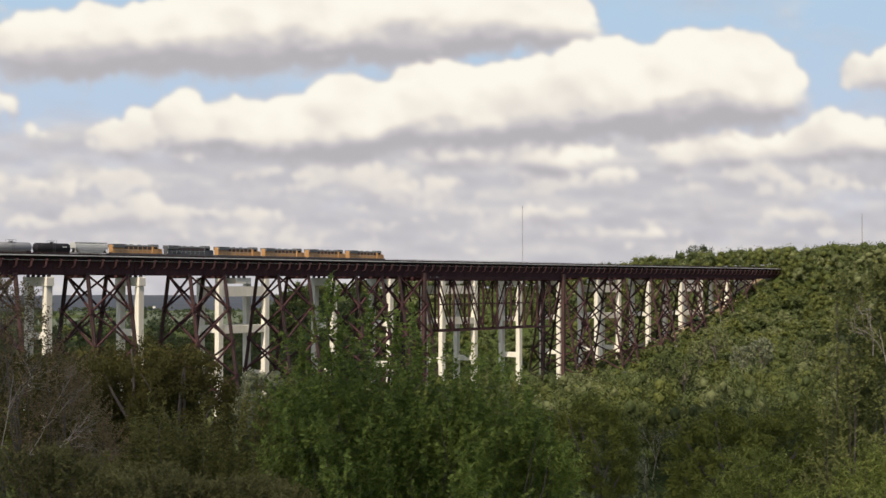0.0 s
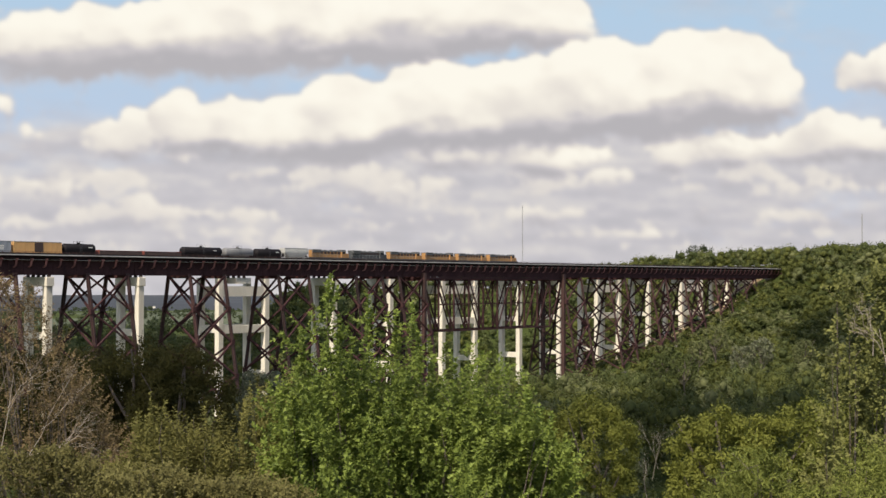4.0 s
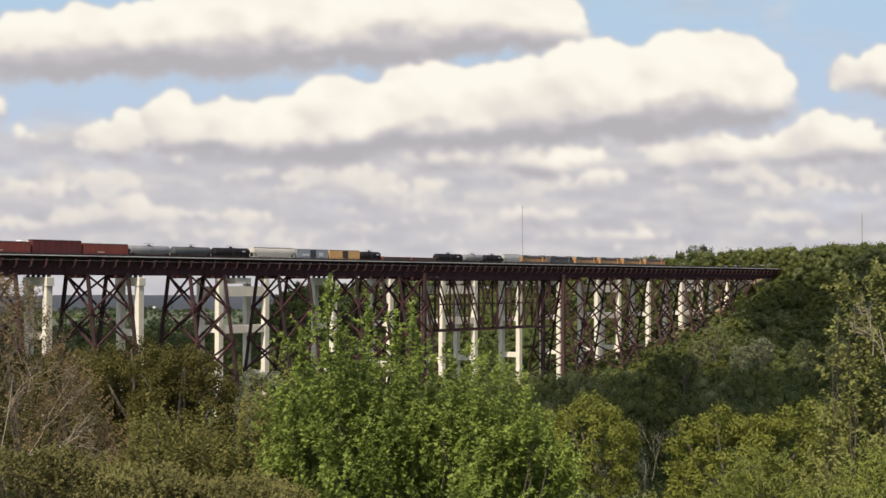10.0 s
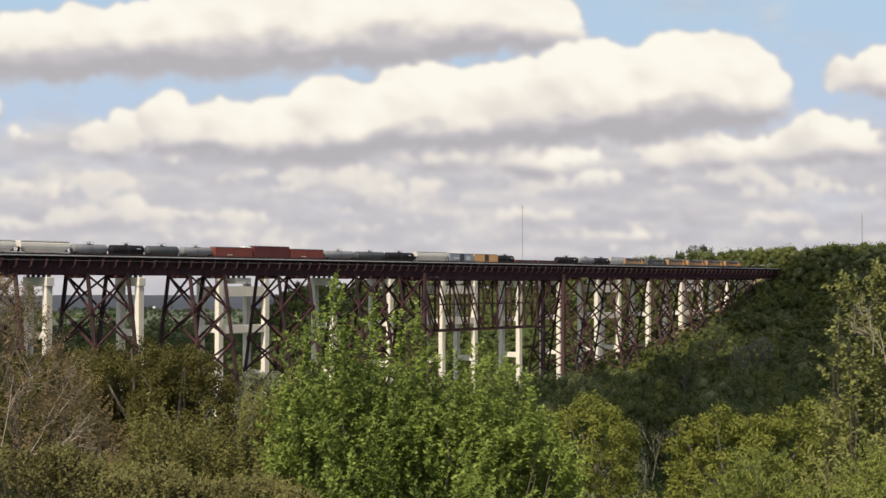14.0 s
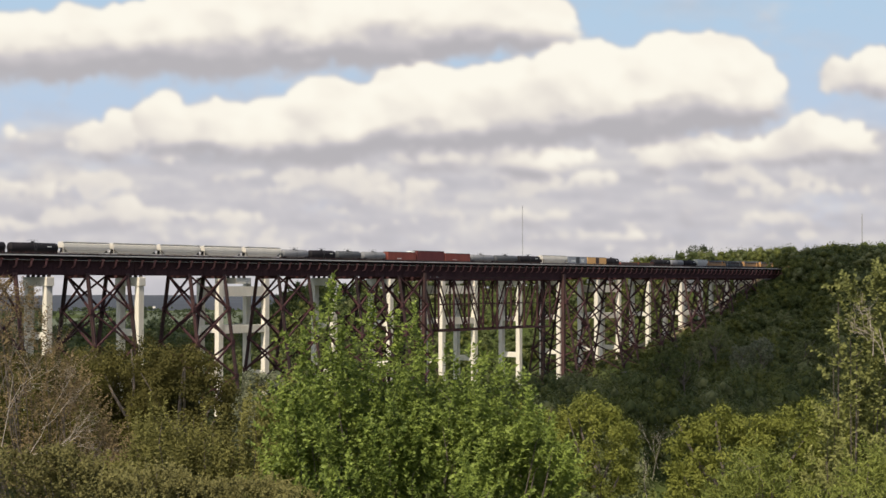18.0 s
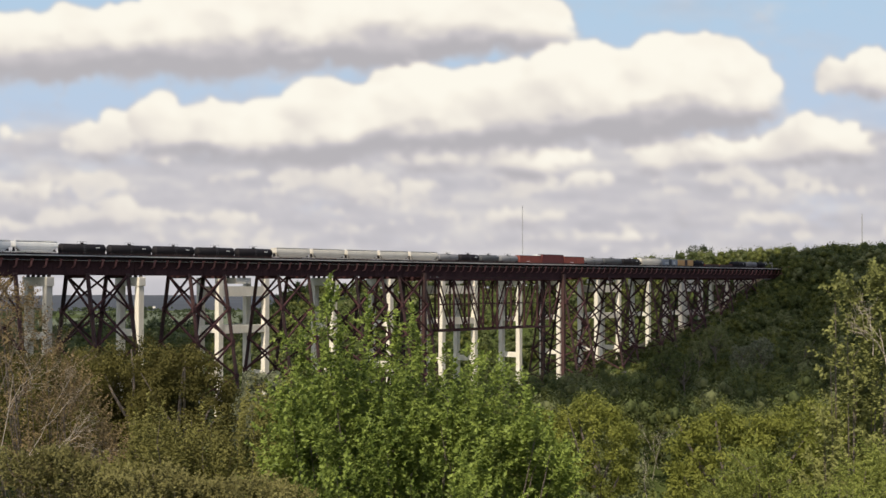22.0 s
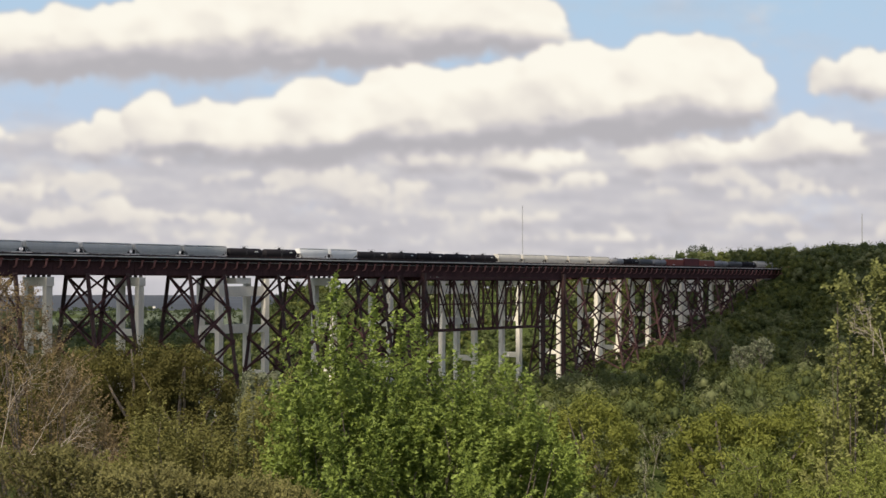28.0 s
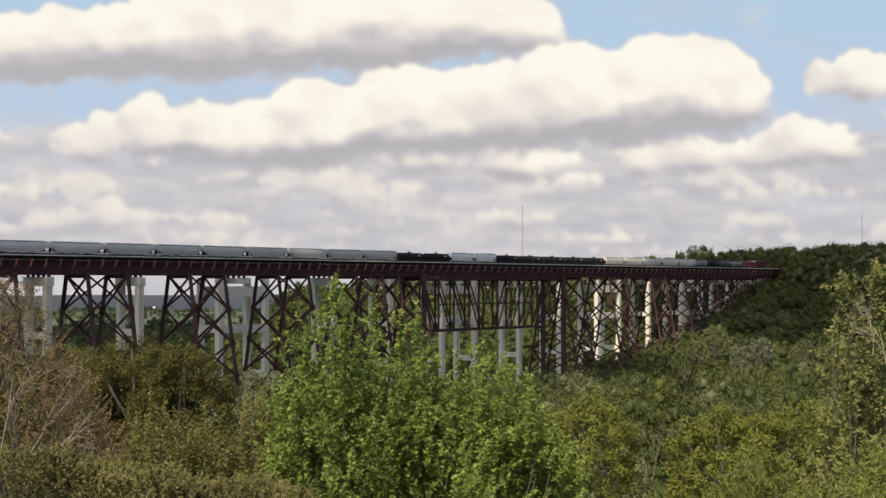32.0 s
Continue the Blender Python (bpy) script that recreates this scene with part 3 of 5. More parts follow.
def truss():
    """The long deck truss over the river, between bays 32 and 52."""
    a, b, n = bay(32), bay(52), 10
    mid = spot((a + b) / 2, 6, TOP - 8)
    base = root("deck_truss", "dark riveted steel deck truss spanning the river", "bridge truss", at=pose(*mid))
    inv = base.matrix_world.inverted()
    zt, zb = TOP - 0.5, 30.5

    def P(s, w, z):
        return inv @ spot(s, w, z)

    def bar(name, p, q, w, h):
        bm = bmesh.new()
        beam(bm, p, q, w, h)
        part(name, bm, M_RUST if name == "end_column" else M_DARK, base)
    st = [a + (b - a) * i / n for i in range(n + 1)]
    for w in (1.6, 10.8):
        bar("top_chord", P(a, w, zt), P(b, w, zt), 0.7, 0.9)
        bar("bottom_chord", P(st[1], w, zb), P(st[-2], w, zb), 0.5, 0.6)
        zm = (zt + zb) / 2
        bar("middle_chord", P(st[1], w, zm), P(st[-2], w, zm), 0.25, 0.25)
        for i, s in enumerate(st):
            if 0 < i < n:
                bar("post", P(s, w, zt), P(s, w, zb), 0.55, 0.5)
        for i in range(n):
            u, v = (st[i], st[i + 1]) if i < n / 2 else (st[i + 1], st[i])
            bar("diagonal", P(u, w, zt), P(v, w, zb), 0.45, 0.4)
            if 0 < i < n - 1:
                bar("sub_diagonal", P(v, w, zt), P((u + v) / 2, w, zm), 0.16, 0.16)
    for i, s in enumerate(st):
        bar("floor_strut", P(s, 1.6, zt - 0.6), P(s, 10.8, zt - 0.6), 0.4, 0.7)
        if 0 < i < n:
            bar("bottom_strut", P(s, 1.6, zb), P(s, 10.8, zb), 0.35, 0.35)
            bar("sway_brace", P(s, 1.6, zt), P(s, 10.8, zb), 0.15, 0.15)
            bar("sway_brace", P(s, 10.8, zt), P(s, 1.6, zb), 0.15, 0.15)
    # heavy end columns beside the towers
    for s in (a, b):
        for w in (1.0, 11.4):
            q = spot(s, w)
            bar("end_column", P(s, w, TOP + 1.5), P(s, w, gz(q.x, q.y) - 0.5), 1.5, 1.3)


truss()


def abutment(k, w0, w1, top, label):
    p = spot(bay(k), (w0 + w1) / 2)
    g = gz(p.x, p.y)
    base = root("abutment", label, "bridge abutment", at=pose(p.x, p.y, g - 3) @ Matrix.Rotation(-TURN, 4, "Z"))
    h = top - g + 3
    bm = bmesh.new()
    box(bm, (0, 3.0, h / 2), (w1 - w0, 8.0, h))
    bmesh.ops.bevel(bm, geom=list(bm.edges), offset=0.15, segments=1, affect="EDGES")
    part("abutment_wall", bm, M_STONE, base)
    bm = bmesh.new()
    box(bm, (0, 2.6, h + 0.2), (w1 - w0 + 0.6, 7.6, 0.5))
    part("coping", bm, M_CONC2, base, "grey concrete coping")


abutment(99.8, 0.5, 12.0, 50.4, "dark stone abutment at the end of the steel viaduct")


# ---- concrete viaduct behind ----
GAP = 33.0            # near columns of the concrete piers, across
FAR_COL = 9.5
SCALE2 = (NEAR + GAP) / NEAR


def pier_s(q):
    """Metres along for a near column that stands q bays from the vanishing origin on the near deck edge."""
    return -NEAR * SCALE2 * 0.811 + q * BAY * SCALE2


def column(P, s, w, ztop, base, spread=0.0):
    p = spot(s, w)
    z = gz(p.x, p.y) - 0.5
    bm = bmesh.new()
    beam(bm, P(s, w, ztop), P(s, w + spread * (ztop - z), z), 2.1, 2.3, ALONG)
    bmesh.ops.bevel(bm, geom=list(bm.edges), offset=0.18, segments=1, affect="EDGES")
    part("column", bm, M_CONC, base)


def concrete_pier(q0, q1=None):
    s0 = pier_s(q0)
    mid = spot(s0, GAP + FAR_COL / 2)
    base = root("concrete_pier", "pale cast concrete bridge pier with two columns and tie beams", "bridge pier", "concrete piers", at=pose(mid.x, mid.y, gz(mid.x, mid.y)))
    inv = base.matrix_world.inverted()

    def P(s, w, z):
        return inv @ spot(s, w, z)
    stand = [s0] if q1 is None else [s0, pier_s(q1)]
    captop = 50.3
    for s in stand:
        g = gz(*spot(s, GAP).xy)
        for i, w in enumerate((GAP, GAP + FAR_COL)):
            column(P, s, w, captop - 2.8 if q1 is None else captop, base)
        if q1 is None:
            bm = bmesh.new()
            beam(bm, P(s, GAP - 1.5, captop - 1.4), P(s, GAP + FAR_COL + 1.5, captop - 1.4), 2.7, 2.8)
            bmesh.ops.bevel(bm, geom=list(bm.edges), offset=0.12, segments=1, affect="EDGES")
            part("pier_cap", bm, M_CONC, base)
            for i in range(5):
                bm = bmesh.new()
                box(bm, P(s, GAP + FAR_COL / 2 + (i - 2) * 2.7, 51.0), (0.8, 0.8, 1.5), -TURN, 0.8)
                part("bearing", bm, M_GIRD, base)
        z = 32.6
        while z > g + 3:
            bm = bmesh.new()
            beam(bm, P(s, GAP, z), P(s, GAP + FAR_COL, z), 1.7, 2.2)
            part("tie_beam", bm, M_CONC, base)
            z -= 16.0
    if q1 is not None:
        base["label"] = "four-column pale concrete bridge tower with tie beams"
        for w in (GAP, GAP + FAR_COL):
            for z, deep in ((45.6, 3.4), (32.6, 2.7)):
                bm = bmesh.new()
                beam(bm, P(stand[0], w, z), P(stand[1], w, z), 1.8, deep)
                part("long_beam", bm, M_CONC, base)
        sm = sum(stand) / 2
        bm = bmesh.new()
        beam(bm, P(sm, GAP - 0.5, 49.2), P(sm, GAP + FAR_COL + 0.5, 49.2), 6.5, 2.0)
        part("pier_cap", bm, M_CONC, base)
        for i in range(5):
            bm = bmesh.new()
            box(bm, P(sm, GAP + FAR_COL / 2 + (i - 2) * 2.7, 51.0), (0.8, 0.8, 1.6), -TURN, 0.8)
            part("bearing", bm, M_GIRD, base)


for q in (58, 65, 85.5, 92.2, 99.0, 105.7, 123.3, 129.6, 146.7, 153.0, 169.0, 186.2, 192.6):
    concrete_pier(q)
for q0, q1 in ((71.5, 75.7), (112.3, 116.5), (136.0, 140.3), (159.4, 163.3), (175.8, 180.1)):
    concrete_pier(q0, q1)

TRACK = GAP + 3.0
SCALE3 = (NEAR + TRACK) / NEAR


def girder_deck():
    a, b = pier_s(50), pier_s(199)
    o = (a + b) / 2
    base = root("girder_bridge_deck", "dark steel girder bridge deck carrying two ballasted tracks", "bridge deck", at=pose(*spot(o, GAP + FAR_COL / 2, DECK + 0.75)) @ Matrix.Rotation(-TURN, 4, "Z"))

    def bar(name, x, z, w, h, material, label="", a=a, b=b):
        bm = bmesh.new()
        box(bm, (x, (a + b) / 2 - o, z), (w, b - a, h))
        part(name, bm, material, base, label)
    for x in (5.4, 2.7, 0, -2.7, -5.4):
        bar("girder_web", x, -3.2, 0.08, 3.6, M_GIRD)
        bar("flange", x, -5.0, 0.6, 0.10, M_GIRD)
    bar("deck_slab", 0, -1.15, 13.0, 0.5, M_CONC2, "grey concrete deck slab")
    bar("ballast", 0, -0.68, 11.6, 0.42, M_BALLAST, "grey stone ballast")
    bar("parapet", 6.35, -0.15, 0.25, 1.7, M_PARAPET, "dark steel parapet")
    bar("parapet", -6.35, -0.15, 0.25, 1.7, M_PARAPET, "dark steel parapet")
    for c in (2.0, -2.0):
        for g in (0.72, -0.72):
            bar("rail", c + g, -0.38, 0.08, 0.17, M_RAIL, "steel rail")


girder_deck()


# ---- woods ----
def cards(centres, dirs, size, rng, droop=0.25, aspect=0.6, ruffle=0.55):
    """Kite-shaped leaves or sprays: four corners each."""
    n = len(centres)
    nrm = dirs + rng.normal(0, ruffle, (n, 3))
    nrm /= np.linalg.norm(nrm, axis=1)[:, None] + 1e-9
    t = rng.normal(0, 1, (n, 3))
    t -= nrm * (t * nrm).sum(1)[:, None]
    t /= np.linalg.norm(t, axis=1)[:, None] + 1e-9
    t[:, 2] -= droop
    b = np.cross(nrm, t)
    s = (size * rng.uniform(0.6, 1.35, n))[:, None]
    v = np.stack([centres - t * s, centres + b * s * aspect - t * s * 0.1 - nrm * s * 0.12, centres + t * s, centres - b * s * aspect - t * s * 0.1 - nrm * s * 0.12], 1)
    return v.reshape(-1, 3)


def ball(sub):
    """Corners and faces of a faceted ball of radius 1."""
    bm = bmesh.new()
    bmesh.ops.create_icosphere(bm, subdivisions=sub, radius=1.0)
    bm.verts.index_update()
    v = np.array([p.co[:] for p in bm.verts])
    f = np.array([[p.index for p in q.verts] for q in bm.faces])
    bm.free()
    return v, f


BALL = ball(1)


def mixed_mesh(name, verts, quads, tris, materials, slots):
    """A mesh of flat leaves (quads) and rounded inner masses (tris, smooth)."""
    me = bpy.data.meshes.new(name)
    nq, nt = len(quads), len(tris)
    me.vertices.add(len(verts))
    me.vertices.foreach_set("co", np.asarray(verts, np.float32).ravel())
    me.loops.add(nq * 4 + nt * 3)
    me.loops.foreach_set("vertex_index", np.concatenate([quads.ravel(), tris.ravel()]).astype(np.int32))
    me.polygons.add(nq + nt)
    me.polygons.foreach_set("loop_start", np.concatenate([np.arange(nq) * 4, nq * 4 + np.arange(nt) * 3]).astype(np.int32))
    me.polygons.foreach_set("loop_total", np.concatenate([np.full(nq, 4), np.full(nt, 3)]).astype(np.int32))
    me.polygons.foreach_set("use_smooth", np.concatenate([np.zeros(nq, bool), np.ones(nt, bool)]))
    for m in materials:
        me.materials.append(m)
    me.polygons.foreach_set("material_index", np.asarray(slots, np.int32))
    me.update(calc_edges=True)
    return me


def crown_form(rng, lobes, pads, per, spread=(0.50, 0.72), fat=(0.30, 0.46), fill=0, tall=1.0, core=0.62):
    """A crown of radius 1: leaf places in small pads spread over the skins of lobes, and either the lobes' inner masses or leaves inside them."""
    bv, bf = BALL
    pts, nrm, cores, faces = [], [], [], []
    n = np.arange(pads) + 0.5
    for i in range(lobes):
        a = i * 2.4 + rng.uniform(0, 0.8)
        h = -0.5 + 1.48 * (i + 0.5) / lobes
        rr = math.sqrt(max(0.02, 1 - h * h))
        c = np.array([math.cos(a) * rr, math.sin(a) * rr, h * tall]) * rng.uniform(*spread)
        size = rng.uniform(*fat)
        # pads spread evenly over the lobe, but for its underside
        dz = 1 - 1.55 * n / pads
        da = n * 2.39996 + rng.uniform(0, 6)
        d = np.stack([np.cos(da) * np.sqrt(1 - dz * dz), np.sin(da) * np.sqrt(1 - dz * dz), dz], 1) + rng.normal(0, 0.16, (pads, 3))
        d /= np.linalg.norm(d, axis=1)[:, None]
        centre = c + d * (size * rng.uniform(0.74, 1.06, pads))[:, None] * np.array([1, 1, 0.85])
        q = np.repeat(centre, per, 0)
        dq = np.repeat(d, per, 0)
        o = rng.normal(0, 1, (pads * per, 3))
        o -= dq * (o * dq).sum(1)[:, None] * 0.6
        pts.append(q + o * size * (0.95 / math.sqrt(pads)) - dq * np.abs(rng.normal(0, 0.04, (pads * per, 1))))
        nrm.append(dq + np.array([0, 0, 0.35]))
        if fill:
            e = rng.normal(0, 1, (fill, 3))
            e /= np.linalg.norm(e, axis=1)[:, None]
            pts.append(c + e * (size * rng.uniform(0.35, 0.8, (fill, 1))))
            nrm.append(e + rng.normal(0, 0.4, (fill, 3)))
            continue
        k = len(cores) * len(bv)
        w = 1 + 0.22 * np.sin(bv @ rng.normal(0, 3.2, (3, 3)) + rng.uniform(0, 6, 3)).sum(1, keepdims=True) / 1.5
        cores.append(c + bv * w * size * core * np.array([1, 1, 0.85]))
        faces.append(bf + k)
    if fill:
        return np.concatenate(pts), np.concatenate(nrm), np.zeros((0, 3)), np.zeros((0, 3), int)
    return np.concatenate(pts), np.concatenate(nrm), np.concatenate(cores), np.concatenate(faces)


def tree_thing(name, x, y, top, width, leaf, size, seed, label, category="tree", crown_h=None, lobes=56, pads=15, per=15, fill=45):
    """A tree with a tapered trunk, limbs and a leafy crown whose top stands at height `top`."""
    rng = np.random.RandomState(seed)
    g = gz(x, y)
    h = top - g
    ch = min(h * 0.8, crown_h or width * 1.5)
    base = root(name, label, category, at=pose(x, y, g))
    bm = bmesh.new()
    tr = max(0.08, h * 0.02)
    bend = [(rng.uniform(-0.2, 0.2) * i, rng.uniform(-0.2, 0.2) * i, h * 0.9 * i / 5 - (0.4 if i == 0 else 0)) for i in range(6)]
    tube(bm, bend, [tr * (1 - 0.16 * i) for i in range(6)], 8)
    part("trunk", bm, M_BARK, base)
    cz = h - ch / 2
    for i in range(7):
        a = i * 2.4 + rng.uniform(0, 1)
        z0 = h - ch * rng.uniform(0.55, 1.0)
        e = (math.cos(a) * width * 0.36, math.sin(a) * width * 0.36, min(z0 + ch * rng.uniform(0.3, 0.5), h * 0.95))
        f = bend[min(5, int(z0 / (h * 0.9) * 5))]
        bm = bmesh.new()
        tube(bm, [(f[0], f[1], z0), (e[0] * 0.5, e[1] * 0.5, (z0 + e[2]) / 2 - 0.1), e], [tr * 0.5, tr * 0.3, tr * 0.1], 6)
        part("limb", bm, M_BARK, base)
    pts, nrm, core, tris = crown_form(rng, int(lobes * (0.4 + 0.6 * ch / width)), pads, per, (0.66, 0.86), (0.15, 0.25), fill, ch / width)
    grow = width / 2
    v = cards(pts * grow + np.array([0, 0, cz]), nrm, size, rng, ruffle=0.28)
    nq = len(v) // 4
    me = mixed_mesh("crown", np.concatenate([v, core * grow + np.array([0, 0, cz])]), np.arange(len(v)).reshape(-1, 4), tris + len(v), [leaf], np.zeros(nq + len(tris)))
    c = new("crown", me)
    c.parent = base
    return base


def woods(name, spots, leaves, lobes, pads, per, size, seed, label, shares=(0.5, 0.75), core=0.62):
    """Many far trees as one mass of foliage: rows of x, y, height, width."""
    rng = np.random.RandomState(seed)
    protos = [crown_form(rng, lobes + i % 3, pads, per, core=core) for i in range(7)]
    allv, allc, allt, slots_q, slots_t = [], [], [], [], []
    nc = 0
    for x, y, h, w in spots:
        p, d, core, tris = protos[rng.randint(7)]
        a = rng.uniform(0, 6.28)
        ca, sa = math.cos(a), math.sin(a)
        turn = np.array([[ca, sa, 0], [-sa, ca, 0], [0, 0, 1]])
        grow, at = np.array([w / 2, w / 2, h * 0.6]), np.array([x, y, gz(x, y) + h * 0.42])
        allv.append(cards((p @ turn) * grow + at, d @ turn, size, rng, ruffle=0.22))
        allc.append((core @ turn) * grow + at)
        allt.append(tris + nc)
        nc += len(core)
        u = rng.rand() + 0.35 * float(wavy(x, y, 71, 110))
        slot = min(len(leaves) - 1, int(u > shares[0]) + int(u > shares[1]))
        slots_q.append(np.full(len(p), slot))
        slots_t.append(np.full(len(tris), slot))
    v = np.concatenate(allv)
    c, t = np.concatenate(allc), np.concatenate(allt)
    me = mixed_mesh(name, np.concatenate([v, c]), np.arange(len(v)).reshape(-1, 4), t + len(v), leaves, np.concatenate(slots_q + slots_t))
    ob = new(name, me)
    return tagged(ob, label, "woodland", kind="stuff")


def sight_top(dist, row):
    """Height of the sight line that falls `row` units under the level line at that distance."""
    return EYE_Z - row / 2300.0 * dist


def scatter(n, y0, y1, x0, x1, seed, keep):
    r = np.random.RandomState(seed)
    out = []
    for _ in range(n):
        y = math.sqrt(r.uniform(y0 * y0, y1 * y1))
        q = r.uniform(x0, x1)
        x = q * y
        s, w = plan_of(x, y)
        row = keep(x, y, float(s), float(w), q, r)
        if row:
            out.append(row)
    return out


def valley_keep(x, y, s, w, q, r):
    if -14 < w < 62 and s < 690:
        return None
    h = r.uniform(11, 17) if y < 300 else r.uniform(15, 21)
    g = gz(x, y)
    lim = sight_top(y, float(np.interp(q, [-0.40, -0.17, -0.12, 0.05, 0.17, 0.20, 0.25, 0.4], [112, 112, 148, 146, 146, 125, 105, 85]))) if w < 0 and s < 560 else 999
    h = min(h, lim - g)
    if h < 4:
        return None
    return (x, y, h, r.uniform(0.65, 0.95) * max(h, 9))


def far_keep(x, y, s, w, q, r):
    if (-14 + max(0.0, s - 600) * 0.1 < w < 62 and s < 684) or 24 < w < 54 or s > 900:
        return None
    h = r.uniform(5, 9) if -70 < w < 0 and s < 650 else r.uniform(7, 16)
    return (x, y, h, r.uniform(0.85, 1.25) * max(h, 8))


def end_rows():
    """Trees in rows where the tracks run into the hill."""
    r = np.random.RandomState(28)
    out = []
    for i in range(39):
        for w in (-40, -33, -26, -19, -11, -4, 4, 12, 20):
            if w > -3 and i < 5:
                continue
            p = spot(668 + i * 5 + r.uniform(-2, 2), w + r.uniform(-2.5, 2.5))
            h = r.uniform(6, 10) if w < -12 else (r.uniform(4, 6) if i < 7 else r.uniform(8, 12))
            out.append((p.x, p.y, h, r.uniform(0.8, 1.1) * h))
    return out


GREENS = [L_WOODS, L_DEEP, L_PALE]
woods("valley_woods", scatter(270, 130, 480, 0.03, 0.42, 21, valley_keep), GREENS, 8, 20, 6, 0.32, 31, "mixed green broadleaf woodland on the valley floor", (0.45, 0.80), 0.45)
woods("slope_woods", scatter(280, 130, 480, -0.42, 0.03, 20, valley_keep), GREENS, 4, 11, 4, 0.5, 30, "mixed green broadleaf woodland below the knoll", (0.45, 0.80), 0.5)
woods("track_end_woods", end_rows(), GREENS, 3, 10, 4, 0.42, 38, "dense trees where the tracks run into the hill", (0.4, 0.95))
woods("hillside_woods", scatter(1900, 480, 1000, 0.10, 0.42, 22, far_keep) + scatter(420, 520, 720, 0.16, 0.31, 36, far_keep), GREENS, 3, 11, 4, 0.46, 32, "dense broadleaf woodland on the far hillside", (0.55, 0.9))
woods("river_woods", scatter(560, 480, 1050, -0.42, -0.10, 27, far_keep) + scatter(880, 590, 1000, -0.16, 0.10, 29, far_keep), GREENS, 2, 9, 4, 0.6, 39, "dark broadleaf woodland beyond the viaducts", (0.3, 0.95))


def shrub_keep(x, y, s, w, q, r):
    if not (-14 < w < 62 and 60 < s < 690) or (s > 560 and 14 < w < 51):
        return None
    h = min(r.uniform(3, 6), (50.5 - gz(x, y)) * 0.7)
    if h < 1.0:
        return None
    return (x, y, h, r.uniform(4, 7))


woods("bridge_scrub", scatter(1100, 250, 760, -0.40, 0.34, 23, shrub_keep) + scatter(900, 520, 760, 0.10, 0.30, 35, shrub_keep), [L_WOODS, L_PALE], 2, 9, 4, 0.36, 33, "low green scrub under the viaducts")


def plain_keep(x, y, s, w, q, r):
    if wavy(x, y, 25, 260) < 0.0 + 0.12 * (y > 1480):
        return None
    h = r.uniform(6, 11)
    return (x, y, h, r.uniform(1.0, 1.8) * h)


woods("plain_woods", scatter(1500, 1050, 2150, -0.42, 0.05, 24, plain_keep), [L_FAR], 3, 4, 3, 1.0, 34, "dark tree belts between pale fields on the plain")


# middle-distance trees on the near slope
for i, (x, y, row, wide, leaf, lab) in enumerate((
        (-27.2, 97, 96, 9.5, L_OAK, "olive-brown oak crown in the valley"),
        (-22.3, 93, 80, 9.5, L_OAK, "olive-brown oak crown in the valley"),
        (-17.9, 90, 90, 8.2, L_OAK, "olive-brown oak crown in the valley"),
        (-24.9, 99, 110, 7.5, L_OAK, "olive-brown oak crown in the valley"),
        (-20.2, 95, 118, 6.5, L_OAK, "olive-brown oak crown in the valley"),
        (-33, 102, 92, 9.0, L_OAK, "olive-brown oak crown in the valley"),
        (-13.8, 100, 143, 5.8, L_SILVER, "grey-green broadleaf tree below the viaduct"),
        (-9.5, 104, 150, 6.5, L_DEEP, "dark green broadleaf tree below the viaduct"),
        (8.2, 72, 172, 5.8, L_ASH, "yellow-green broadleaf tree on the slope"),
        (5.2, 75, 200, 5.0, L_ASH, "yellow-green broadleaf tree on the slope"),
        (12.9, 61, 198, 5.4, L_ASH, "rounded yellow-green tree on the slope"),
        (16.6, 61, 176, 6.6, L_ASH, "rounded yellow-green tree on the slope"),
        (20.2, 64, 190, 5.4, L_ASH, "rounded yellow-green tree on the slope"),
)):
    tree_thing("tree", x, y, sight_top(y, row), wide, leaf, 0.07 if y < 85 else 0.085, 100 + i, lab, crown_h=wide * 1.6, fill=110 if leaf == L_OAK else 45)


# single crowns that stand out at the foot of the far hill
for i, (px, y, row, wide, leaf, lab) in enumerate((
        (482, 560, 68, 13, L_PALE, "yellow-green rounded tree beside the viaduct"),
        (452, 545, 98, 11, L_PALE, "yellow-green rounded tree beside the viaduct"),
        (530, 505, 104, 12, L_SILVER, "silvery pale green tree at the foot of the hill"),
        (562, 500, 92, 11, L_SILVER, "silvery pale green tree at the foot of the hill"),
        (640, 520, 95, 12, L_PALE, "light green rounded tree on the valley floor"),
        (700, 500, 100, 12, L_PALE, "light green rounded tree on the valley floor"),
        (385, 470, 122, 10, L_DEEP, "dark green tree below the viaduct"),
        (425, 455, 118, 11, L_DEEP, "dark green tree below the viaduct"),
)):
    tree_thing("tree", px / 2300.0 * y, y, sight_top(y, row), wide, leaf, 0.34, 160 + i, lab, crown_h=wide * 1.3, lobes=34, pads=8, per=5, fill=14)


